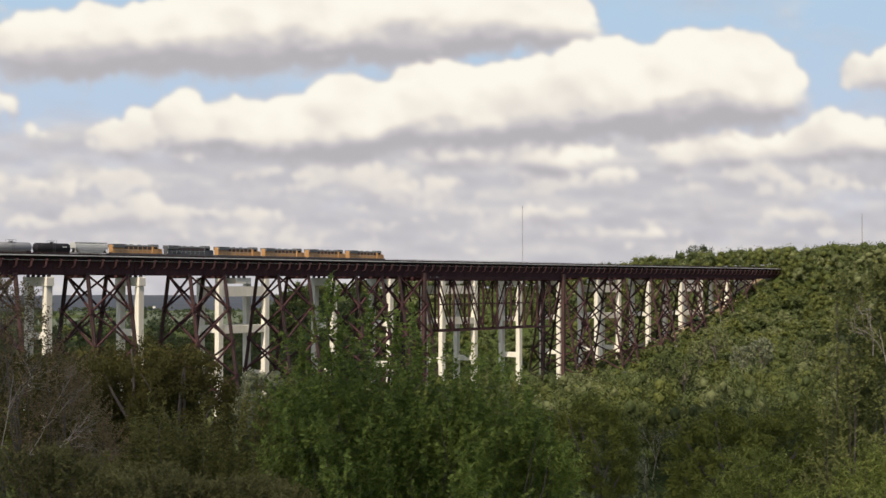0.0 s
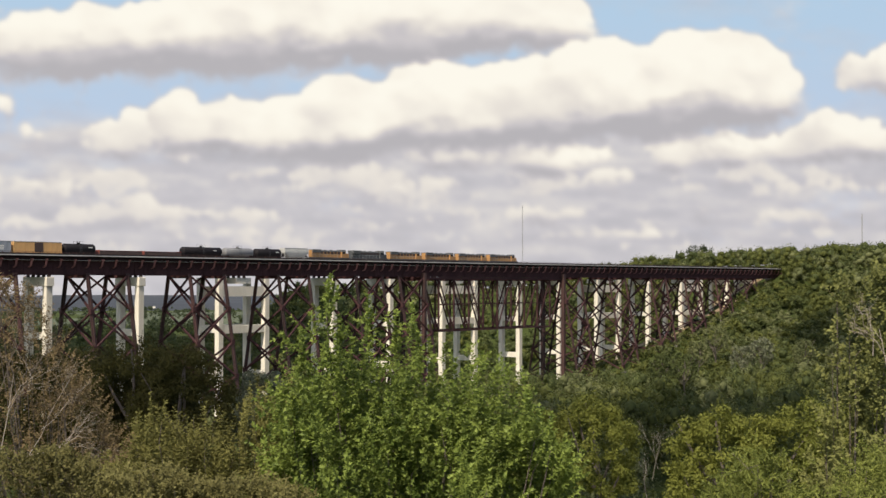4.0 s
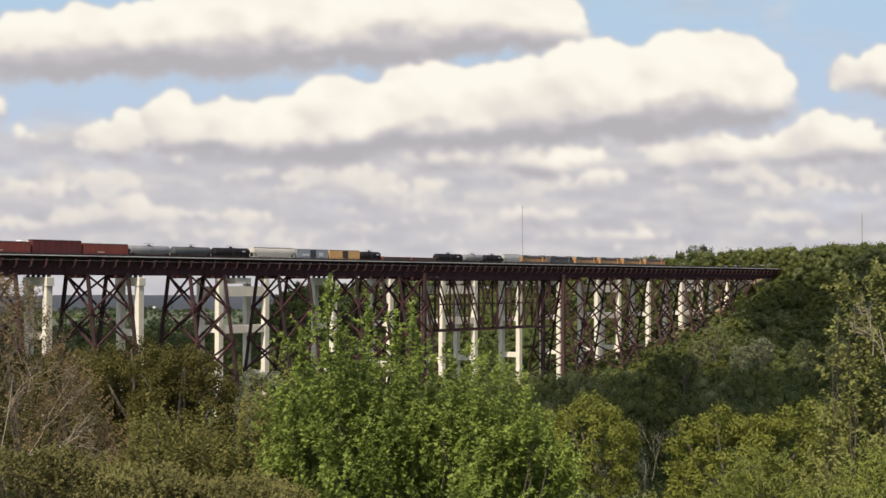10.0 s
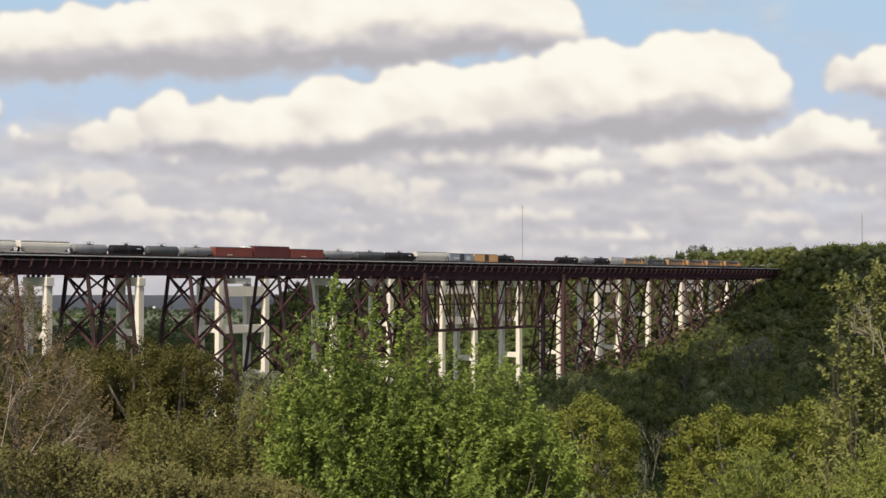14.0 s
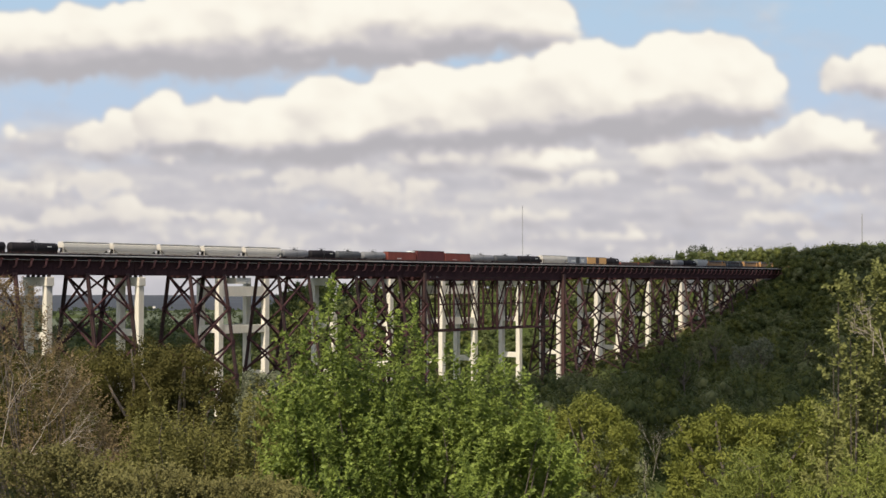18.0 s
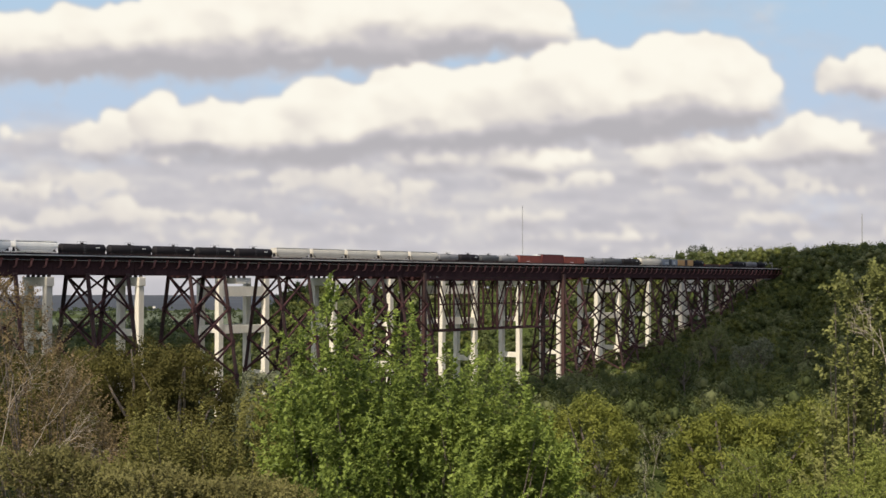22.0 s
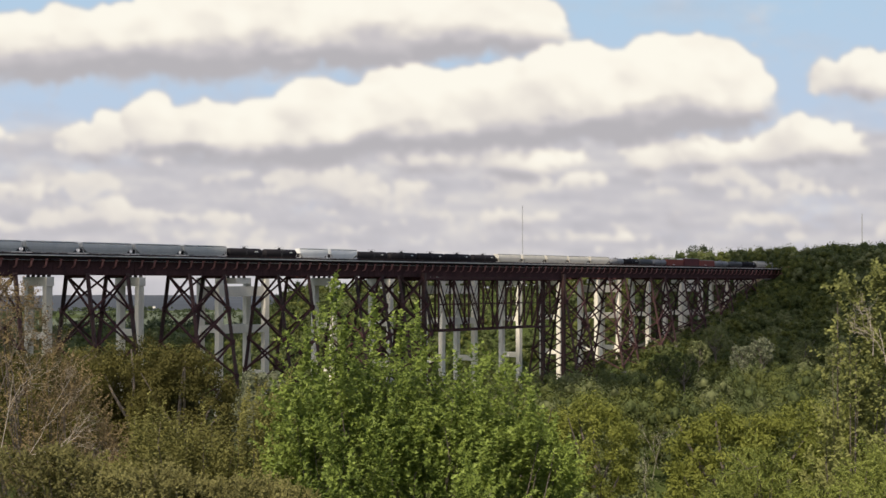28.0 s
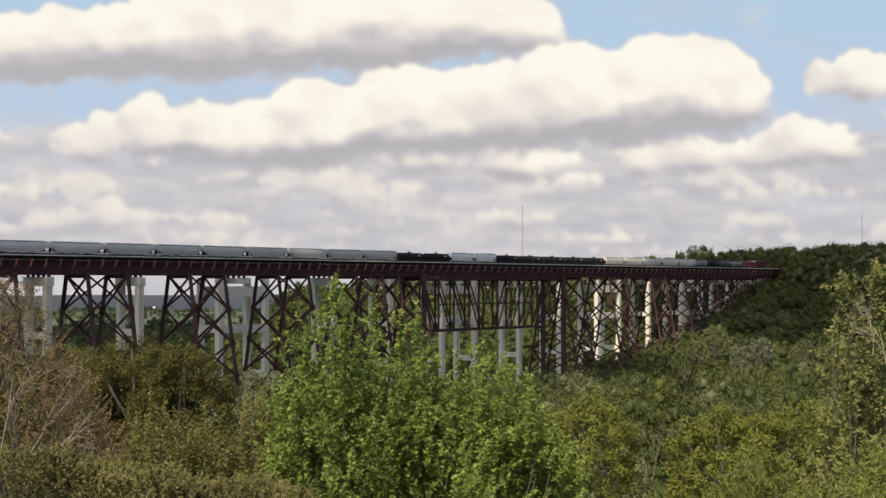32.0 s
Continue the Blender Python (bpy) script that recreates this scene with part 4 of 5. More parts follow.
# ---- near bushes ----
def leaf_blades(at, way, size, rng, fold=0.18, slim=0.42, lobed=False):
    """Folded leaves, pointed or three-lobed: six corners and two faces each."""
    n = len(at)
    way = way / (np.linalg.norm(way, axis=1)[:, None] + 1e-9)
    up = np.array([-0.2, -0.55, 1.0]) + rng.normal(0, 0.45, (n, 3))
    side = np.cross(way, up)
    side /= np.linalg.norm(side, axis=1)[:, None] + 1e-9
    nrm = np.cross(side, way)
    s = (size * rng.uniform(0.55, 1.3, n))[:, None]
    a, b, c, d = (0.42, 1.15, 0.52, 0.55) if lobed else (0.32, 0.85, 0.66, 0.75)
    rows = [at, at + way * s]
    for e in (1, -1):
        rows.append(at + way * s * c + side * s * (slim * d * e) + nrm * s * fold * 0.7)
        rows.append(at + way * s * a + side * s * (slim * b * e) + nrm * s * fold)
    v = np.stack(rows, 1).reshape(-1, 3)
    i = np.arange(n)[:, None] * 6
    f = np.concatenate([i + np.array([0, 1, 2, 3]), i + np.array([0, 5, 4, 1])], 1).reshape(-1, 4)
    return v, f


def shoot_bush(name, dist, outline, leaf, wood, twigs, per, size, seed, label, deep=1.2, slim=0.42, length=0.42, upright=0.9, drop=5.2, low=430, thin=0.0, stems=46, lobed=False, spires=0.12, backing=0.5, columns=0, rise=0.0):
    """A bush of many leafy twigs inside an uneven outline, denser behind and below. outline: rows of (units sideways, units under the level line) for its top at that distance."""
    rng = np.random.RandomState(seed)
    k = dist / 2300.0
    ox = np.array([a for a, b in outline]) * k
    oz = EYE_Z - np.array([b for a, b in outline]) * k
    cx = float(ox.mean())
    g = min(gz(cx, dist), EYE_Z - drop)
    base = root(name, label, "bush", at=pose(cx, dist, g))
    z0 = EYE_Z - low * k - g
    starts, ways, lens = [], [], []
    clumps = [(rng.uniform(ox[0], ox[-1]), rng.uniform(0, 1) ** 0.75, rng.normal(0, deep * 0.5)) for _ in range(twigs // 14)]
    inner = int(twigs * backing)
    for i in range(twigs + inner):
        behind = i >= twigs
        cl = clumps[rng.randint(len(clumps))]
        if behind:
            cl = (rng.uniform(ox[0], ox[-1]), rng.uniform(0, 0.68 if thin else 0.86), deep * rng.uniform(0.5, 1.4))
        x = min(max(cl[0] + rng.normal(0, 0.15), ox[0]), ox[-1])
        top = float(np.interp(x, ox, oz)) - g
        f = min(1.0, max(0.0, cl[1] + rng.normal(0, 0.08)))
        shoot = rng.rand() < spires and not behind
        ln = length * rng.uniform(0.6, 1.2)
        z = z0 + (top - z0) * f
        d = np.array([(x - cx) * 0.25 + rng.normal(0, 0.45), -0.25 + rng.normal(0, 0.45), upright + rng.normal(0, 0.25)])
        if shoot:
            ln *= 1.7
            d = np.array([rng.normal(0, 0.10), rng.normal(0, 0.1), 1.0])
        d /= np.linalg.norm(d)
        z = min(z, top - ln * max(d[2], 0.1) * (0.9 if shoot else 1.0))
        y = (cl[2] + rng.normal(0, 0.14)) * math.sqrt(max(0.15, 1 - 0.75 * f))
        if rng.rand() < thin * min(1.0, max(0.0, (f - 0.45) / 0.3)):
            continue
        starts.append((x - cx, y, z))
        ways.append(d)
        lens.append(ln)
    # leafy spires that stand out above the rest
    for i in range(columns):
        x = ox[0] + (ox[-1] - ox[0]) * (i + rng.uniform(0.2, 0.8)) / columns
        top = float(np.interp(x, ox, oz)) - g + rise + rng.uniform(-0.25, 0.08)
        y, lean = rng.uniform(-0.6, 0.4) * deep, rng.normal(0, 0.06)
        tall = rng.uniform(0.7, 1.3)
        for j in range(8):
            starts.append((x - cx + rng.normal(0, 0.035) + lean * j / 8, y + rng.normal(0, 0.035), top - tall + (tall - length * 0.7) * j / 7))
            d = np.array([rng.normal(lean, 0.10), rng.normal(0, 0.10), 1.0])
            ways.append(d / np.linalg.norm(d))
            lens.append(length * 0.8)
    starts, ways, lens = np.array(starts), np.array(ways), np.array(lens)
    for i in range(0, len(starts), max(1, len(starts) // stems)):
        p, d = Vector(starts[i]), Vector(ways[i]) * float(lens[i])
        foot = Vector((p.x * 0.45 + rng.normal(0, 0.1), p.y * 0.4 + 0.5, 0))
        r0 = rng.uniform(0.008, 0.02)
        bm = bmesh.new()
        tube(bm, [foot, foot.lerp(p, 0.55) + Vector((rng.normal(0, 0.06), 0.25, 0)), p, p + d], [r0, r0 * 0.8, r0 * 0.5, r0 * 0.15], 5, cap=False)
        part("stem", bm, wood, base)
    m = len(starts)
    u = np.tile(np.linspace(0.12, 1.0, per), m) + rng.normal(0, 0.03, m * per)
    j = np.repeat(np.arange(m), per)
    at = starts[j] + ways[j] * (lens[j] * u)[:, None]
    a = np.tile(np.arange(per) * 2.4, m) + rng.uniform(0, 0.8, m * per)
    ref = np.array([0.0, 0.0, 1.0]) + np.zeros((m, 3))
    sx = np.cross(ways, ref + np.array([0.3, 0.2, 0]))
    sx /= np.linalg.norm(sx, axis=1)[:, None]
    sy = np.cross(sx, ways)
    out = sx[j] * np.cos(a)[:, None] + sy[j] * np.sin(a)[:, None]
    way = out * 0.9 + ways[j] * (0.25 + 0.7 * u[:, None]) + np.array([0, 0, -0.25]) + rng.normal(0, 0.2, (m * per, 3))
    v, f = leaf_blades(at, way, size, rng, slim=slim, lobed=lobed)
    ob = new("foliage", quads_mesh("foliage", v, f, leaf))
    ob.parent = base
    return base


def bare_twigs(name, dist, spots, seed, label, wood, up=1.2):
    """A dead branching shrub: pale forked branches."""
    rng = np.random.RandomState(seed)
    k = dist / 2300.0
    cx = np.mean([a for a, b, c, d in spots]) * k
    g = EYE_Z - 4.6
    base = root(name, label, "shrub", at=pose(cx, dist, g))

    def grow(p, d, length, r, depth):
        q = p + d * length * 0.5 + Vector(rng.normal(0, 0.055, 3))
        e = p + d * length
        bm = bmesh.new()
        tube(bm, [p, q, e], [r, r * 0.75, r * 0.45], 5, cap=False)
        part("branch", bm, wood, base)
        if depth:
            for _ in range(2 + (depth == 3)):
                nd = (d + Vector(rng.normal(0, 0.34, 3))).normalized()
                grow(p + d * length * rng.uniform(0.4, 0.95), nd, length * rng.uniform(0.5, 0.75), r * 0.6, depth - 1)
    for x0, z0, x1, z1 in spots:
        a = Vector((x0 * k - cx, rng.uniform(-0.5, 0.3), EYE_Z - z0 * k - g))
        b = Vector((x1 * k - cx, rng.uniform(-0.5, 0.3), EYE_Z - z1 * k - g))
        grow(a, (b - a).normalized(), (b - a).length * 0.6, 0.008, 4)
    return base


CENTRE_BUSH = shoot_bush("mulberry_bush", 20.0, [(-305, 300), (-285, 150), (-262, 95), (-225, 45), (-196, -8), (-178, 62), (-150, 55), (-130, -5), (-112, 75), (-85, 48), (-66, 80), (-48, 32), (-30, 112), (12, 112), (46, 104), (86, 132), (118, 150), (160, 190), (210, 300)], L_BUSH, M_BARK, 2500, 20, 0.076, 201, "bright green mulberry bush with upright leafy shoots", 1.3, 0.33, 0.40, thin=0.86, lobed=True, columns=13)
WILLOW = shoot_bush("willow_shrub", 22.0, [(-580, 330), (-520, 245), (-495, 238), (-455, 285), (-415, 255), (-385, 300), (-355, 205), (-315, 220), (-285, 200), (-240, 310)], L_SHRUB, M_BARK, 1250, 20, 0.062, 202, "olive green willow shrub with narrow leaves on upright shoots", 1.2, 0.24, 0.5, 1.4, spires=0.3, columns=26, thin=0.6, rise=0.42)
DRY = shoot_bush("dry_shrub", 24.0, [(-880, -10), (-760, -8), (-735, 10), (-705, 55), (-680, 120), (-640, 170), (-600, 245), (-540, 320)], L_DRY, M_BARK, 1300, 15, 0.045, 203, "brown half-dry shrub with pale bare twigs", 1.2, 0.30, 0.45, 0.7, stems=60)
RIGHT = shoot_bush("box_elder_bush", 20.0, [(690, 345), (704, 240), (714, 70), (724, -2), (750, -28), (800, -30), (880, -30)], L_ELDER, M_BARK, 650, 17, 0.072, 204, "green bush with pale twigs reaching over the slope", 1.2, 0.34, 0.40, 0.7, thin=0.35, columns=5)
FERNY = shoot_bush("sumac_bush", 17.0, [(430, 420), (505, 390), (555, 300), (572, 285), (592, 350), (640, 372), (700, 345), (740, 300), (820, 290)], L_SUMAC, M_BARK, 330, 28, 0.070, 205, "light green sumac with feathery drooping leaves", 1.0, 0.13, 0.5, 0.4, backing=0.15, columns=5)
LOW = shoot_bush("low_shrub", 18.0, [(-840, 280), (-740, 310), (-660, 290), (-590, 345), (-520, 320), (-440, 360), (-330, 345), (-260, 380)], L_DUSTY, M_BARK, 950, 17, 0.050, 206, "low olive shrub with small leaves on thin twigs", 0.8, 0.30, 0.34, 0.8)
bare_twigs("dead_shrub", 22.5, [(-735, 320, -650, 150), (-775, 300, -745, 70), (-700, 320, -610, 200), (-720, 300, -590, 250)], 301, "leafless shrub with pale grey forked branches", M_TWIG)
bare_twigs("dead_shrub", 23.0, [(-780, 200, -735, 20), (-800, 160, -760, 0), (-760, 240, -700, 80), (-690, 330, -640, 190), (-660, 350, -590, 235)], 304, "leafless shrub with thin brown twigs", M_BARK)
bare_twigs("dead_shrub", 19.5, [(760, 130, 738, 40), (775, 160, 765, 30)], 302, "leafless pale twigs beside a green bush", M_TWIG)
bare_twigs("dead_shrub", 55.0, [(380, 330, 345, 240), (370, 350, 390, 230), (360, 380, 350, 300)], 303, "leafless grey shrub in a gap of the trees", M_TWIG)


def sway(ob, amount, seed):
    """Rows for a bush that rocks a little in the wind."""
    r = np.random.RandomState(seed)
    m = ob.matrix_world.copy()
    return [(t, m @ pose(0, 0, 0, amount * r.uniform(-0.6, 0.6), amount * r.uniform(-1, 1), 0)) for t in np.arange(0, 32.01, 1.6)]


# ---- skyline ----
def radio_mast(x, y, top, wide):
    g = gz(x, y)
    base = root("radio_mast", "thin grey lattice radio mast on the skyline", "radio mast", at=pose(x, y, g))
    h = top - g
    for a in range(3):
        bm = bmesh.new()
        o = Vector((math.cos(a * 2.094), math.sin(a * 2.094), 0)) * wide
        beam(bm, o, o + Vector((0, 0, h)), 0.13, 0.13)
        part("mast_leg", bm, M_RAILING, base)
    bm = bmesh.new()
    n = int(h / 3)
    for i in range(n):
        for a in range(3):
            o = Vector((math.cos(a * 2.094), math.sin(a * 2.094), 0)) * wide
            q = Vector((math.cos((a + 1) * 2.094), math.sin((a + 1) * 2.094), 0)) * wide
            beam(bm, o + Vector((0, 0, i * 3)), q + Vector((0, 0, i * 3 + 3)), 0.1, 0.1)
    part("lattice", bm, M_RAILING, base)


radio_mast(79.5, 1300, 126, 0.42)
radio_mast(355, 1100, 107, 0.42)
tree_thing("tree", 187, 945, 76.5, 22, L_FAR, 0.42, 140, "large rounded dark green tree on the hilltop", lobes=34, pads=10, per=6, fill=20)


def conifer(x, y, h):
    g = gz(x, y)
    base = root("conifer", "dark pointed conifer on the hilltop", "tree", at=pose(x, y, g))
    bm = bmesh.new()
    tube(bm, [(0, 0, -0.3), (0, 0, h * 0.95)], [0.3, 0.05], 7)
    part("trunk", bm, M_BARK, base)
    rng = np.random.RandomState(9)
    n = 1600
    u = rng.uniform(0, 1, n)
    a = rng.uniform(0, 6.28, n)
    r = (1 - u) * h * 0.20 * (0.7 + 0.5 * rng.rand(n)) + 0.1
    pts = np.stack([np.cos(a) * r, np.sin(a) * r, h * (0.12 + 0.88 * u)], 1)
    d = np.stack([np.cos(a), np.sin(a), 0 * a + 0.4], 1)
    v = cards(pts, d, 0.4, rng)
    ob = new("crown", quads_mesh("crown", v, np.arange(len(v)).reshape(-1, 4), L_FAR))
    ob.parent = base


conifer(170, 945, 16.5)
shed = root("white_tower", "small square white tower above hilltop trees", "tower", at=pose(330, 1020, gz(330, 1020)))
bm = bmesh.new()
box(bm, (0, 0, 7.0), (4.0, 3.0, 14.0))
part("wall", bm, M_CONC, shed)
bm = bmesh.new()
box(bm, (0, 0, 14.6), (4.4, 3.4, 1.2), taper=0.4)
part("roof", bm, M_CONC2, shed)


farm = root("farm_building", "small white farm building on the far plain", "farm building", at=pose(-500, 2250, gz(-500, 2250)))
bm = bmesh.new()
box(bm, (0, 0, 1.5), (4.6, 4, 3.0))
part("wall", bm, M_CONC, farm)
bm = bmesh.new()
bent = [(-2.6, 3.0), (2.6, 3.0), (0, 4.1)]
fa = [bm.verts.new((x, -2.2, z)) for x, z in bent]
fb = [bm.verts.new((x, 2.2, z)) for x, z in bent]
bm.faces.new(fa)
bm.faces.new(fb[::-1])
for i in range(3):
    bm.faces.new((fa[(i + 1) % 3], fa[i], fb[i], fb[(i + 1) % 3]))
part("roof", bm, M_CONC2, farm)


# ---- train ----
M_TYRE = mat("wheel_steel", (0.08, 0.07, 0.065), 0.5, 0.6, 0.2, 2, 10, 0.1)
PAINT = {
    "yellow": mat("armour_yellow_paint", (0.40, 0.212, 0.078), 0.5, 0, 0.15, 0.4, 6, 0.05),
    "roofgrey": mat("roof_grey_paint", (0.10, 0.10, 0.10), 0.6, 0, 0.25, 0.4, 6, 0.05),
    "black": mat("black_tank_paint", (0.016, 0.014, 0.016), 0.7, 0, 0.3, 0.4, 6, 0.05, spec=0.15),
    "darkgrey": mat("dark_grey_paint", (0.075, 0.078, 0.082), 0.55, 0, 0.25, 0.4, 6, 0.05, spec=0.15),
    "grey": mat("grey_tank_paint", (0.19, 0.19, 0.195), 0.6, 0, 0.2, 0.4, 6, 0.05, spec=0.15),
    "palegrey": mat("pale_grey_hopper_paint", (0.44, 0.435, 0.41), 0.6, 0, 0.15, 0.4, 6, 0.05, thing=0.35, streak=1),
    "cream": mat("cream_hopper_paint", (0.56, 0.52, 0.45), 0.6, 0, 0.12, 0.4, 6, 0.05, thing=0.2, streak=1),
    "white": mat("white_hopper_paint", (0.70, 0.69, 0.66), 0.6, 0, 0.12, 0.4, 6, 0.05, streak=1),
    "red": mat("oxide_red_paint", (0.105, 0.022, 0.021), 0.65, 0, 0.25, 0.4, 6, 0.05, streak=1),
    "rust": mat("faded_rust_paint", (0.19, 0.046, 0.032), 0.7, 0, 0.3, 0.4, 6, 0.05, streak=1),
    "orange": mat("golden_yellow_boxcar_paint", (0.56, 0.33, 0.13), 0.6, 0, 0.2, 0.4, 6, 0.05, streak=1),
    "slate": mat("slate_blue_boxcar_paint", (0.27, 0.285, 0.31), 0.6, 0, 0.3, 0.4, 6, 0.05, streak=1),
    "brown": mat("brown_flatcar_paint", (0.07, 0.045, 0.038), 0.7, 0, 0.3, 0.4, 6, 0.05),
    "whitebar": mat("white_stencil_and_sunlit_roof_paint", (0.75, 0.74, 0.70), 0.6, 0, 0.1, 1, 6, 0.0),
}
bm = bmesh.new()
tube(bm, [(-0.07, 0, 0), (0.07, 0, 0)], [0.46, 0.46], 16)
WHEEL = mesh_of("wheel", bm, M_TYRE)
bm = bmesh.new()
for sx in (-1, 1):
    box(bm, (sx * 1.0, 0, 0.55), (0.16, 2.5, 0.42))
box(bm, (0, 0, 0.6), (2.0, 0.45, 0.4))
BOGIE = mesh_of("bogie", bm, M_TYRE)


def running_gear(car, length):
    """Two bogies with their wheels, and couplers; y runs along the car, rail head at z = 0."""
    for e in (-1, 1):
        y = e * (length / 2 - 2.9)
        b = shared("bogie", BOGIE, car, pose(0, y, 0))
        for dy in (-0.9, 0.9):
            for sx in (-0.72, 0.72):
                shared("wheel", WHEEL, b, pose(sx, dy, 0.46))
        bm = bmesh.new()
        box(bm, (0, e * (length / 2 - 0.35), 0.85), (0.35, 1.1, 0.35))
        part("coupler", bm, M_TYRE, car)


def bent_box(bm, profile, y0, y1):
    """A prism along y with the outline profile in x, z."""
    a = [bm.verts.new((x, y0, z)) for x, z in profile]
    b = [bm.verts.new((x, y1, z)) for x, z in profile]
    bm.faces.new(a)
    bm.faces.new(b[::-1])
    for i in range(len(profile)):
        j = (i + 1) % len(profile)
        bm.faces.new((a[j], a[i], b[i], b[j]))


def bars(car, x, y, z, w, h, rows, colour="whitebar"):
    """Unreadable stencils as plain bars on the side that faces the eye."""
    for r in range(rows):
        bm = bmesh.new()
        box(bm, (x, y, z - r * h * 1.6), (0.03, w, h))
        part("stencil_bar", bm, PAINT[colour], car)


def locomotive(length, body):
    car = new("locomotive")
    P = lambda nm, bm, m, lab="": part(nm, bm, PAINT[m] if m in PAINT else m, car, lab)
    h = length / 2
    bm = bmesh.new()
    box(bm, (0, 0, 1.35), (3.0, length - 0.9, 0.45))
    P("underframe", bm, "darkgrey")
    bm = bmesh.new()
    box(bm, (0, -0.5, 0.8), (2.6, 5.2, 0.8), taper=0.9)
    P("fuel_tank", bm, "black")
    # long hood behind the cab, cab, and low nose at the front (+y)
    bm = bmesh.new()
    bent_box(bm, [(-0.95, 1.58), (0.95, 1.58), (0.95, 3.95), (0.7, 4.2), (-0.7, 4.2), (-0.95, 3.95)], -h + 1.3, h - 5.0)
    P("long_hood", bm, body)
    bm = bmesh.new()
    bent_box(bm, [(-0.99, 3.72), (0.99, 3.72), (0.99, 3.95), (0.72, 4.26), (-0.72, 4.26), (-0.99, 3.95)], -h + 1.5, h - 5.2)
    P("hood_roof", bm, "roofgrey")
    for i in range(6):
        for sx in (-0.965, 0.965):
            bm = bmesh.new()
            y = -h + 6.6 + i * (length - 12.6) / 5
            box(bm, (sx, y, 3.35 - 0.12 * (i % 2)), (0.05, 1.35, 0.85))
            for k in range(4):
                box(bm, (sx * 1.02, y, 3.05 + 0.2 * k), (0.05, 1.3, 0.06))
            P("grille", bm, "brown")
    bm = bmesh.new()
    bent_box(bm, [(-1.5, 3.3), (1.5, 3.3), (1.55, 4.45), (-1.55, 4.45)], -h + 1.4, -h + 5.6)
    P("radiator", bm, "roofgrey")
    bm = bmesh.new()
    bent_box(bm, [(-1.45, 1.58), (1.45, 1.58), (1.45, 3.9), (1.1, 4.5), (-1.1, 4.5), (-1.45, 3.9)], h - 5.0, h - 2.7)
    P("cab", bm, body)
    bm = bmesh.new()
    bent_box(bm, [(-1.5, 3.8), (1.5, 3.8), (1.15, 4.56), (-1.15, 4.56)], h - 5.1, h - 2.6)
    P("cab_roof", bm, "roofgrey")
    bm = bmesh.new()
    bent_box(bm, [(-1.3, 1.58), (1.3, 1.58), (1.2, 3.0), (0.9, 3.2), (-0.9, 3.2), (-1.2, 3.0)], h - 2.7, h - 1.0)
    P("nose", bm, body)
    for x in (-1.47, 1.47):
        bm = bmesh.new()
        box(bm, (x, h - 3.9, 3.4), (0.05, 1.3, 0.7))
        P("cab_window", bm, "black")
    bm = bmesh.new()
    box(bm, (0, h - 2.68, 3.5), (2.0, 0.05, 0.55))
    P("windscreen", bm, "black")
    for y in (-h + 7.0, -h + 9.2, 1.5):
        bm = bmesh.new()
        tube(bm, [(0, y, 4.1), (0, y, 4.45)], [0.55, 0.55], 12)
        P("roof_fan", bm, "roofgrey")
    for x in (-1.42, 1.42):
        bm = bmesh.new()
        beam(bm, (x, -h + 0.9, 2.65), (x, h - 5.2, 2.65), 0.05, 0.05)
        for i in range(9):
            y = -h + 1.0 + i * (length - 6.4) / 8
            beam(bm, (x, y, 1.55), (x, y, 2.65), 0.04, 0.04)
        P("handrail", bm, "palegrey")
    running_gear(car, length)
    return car


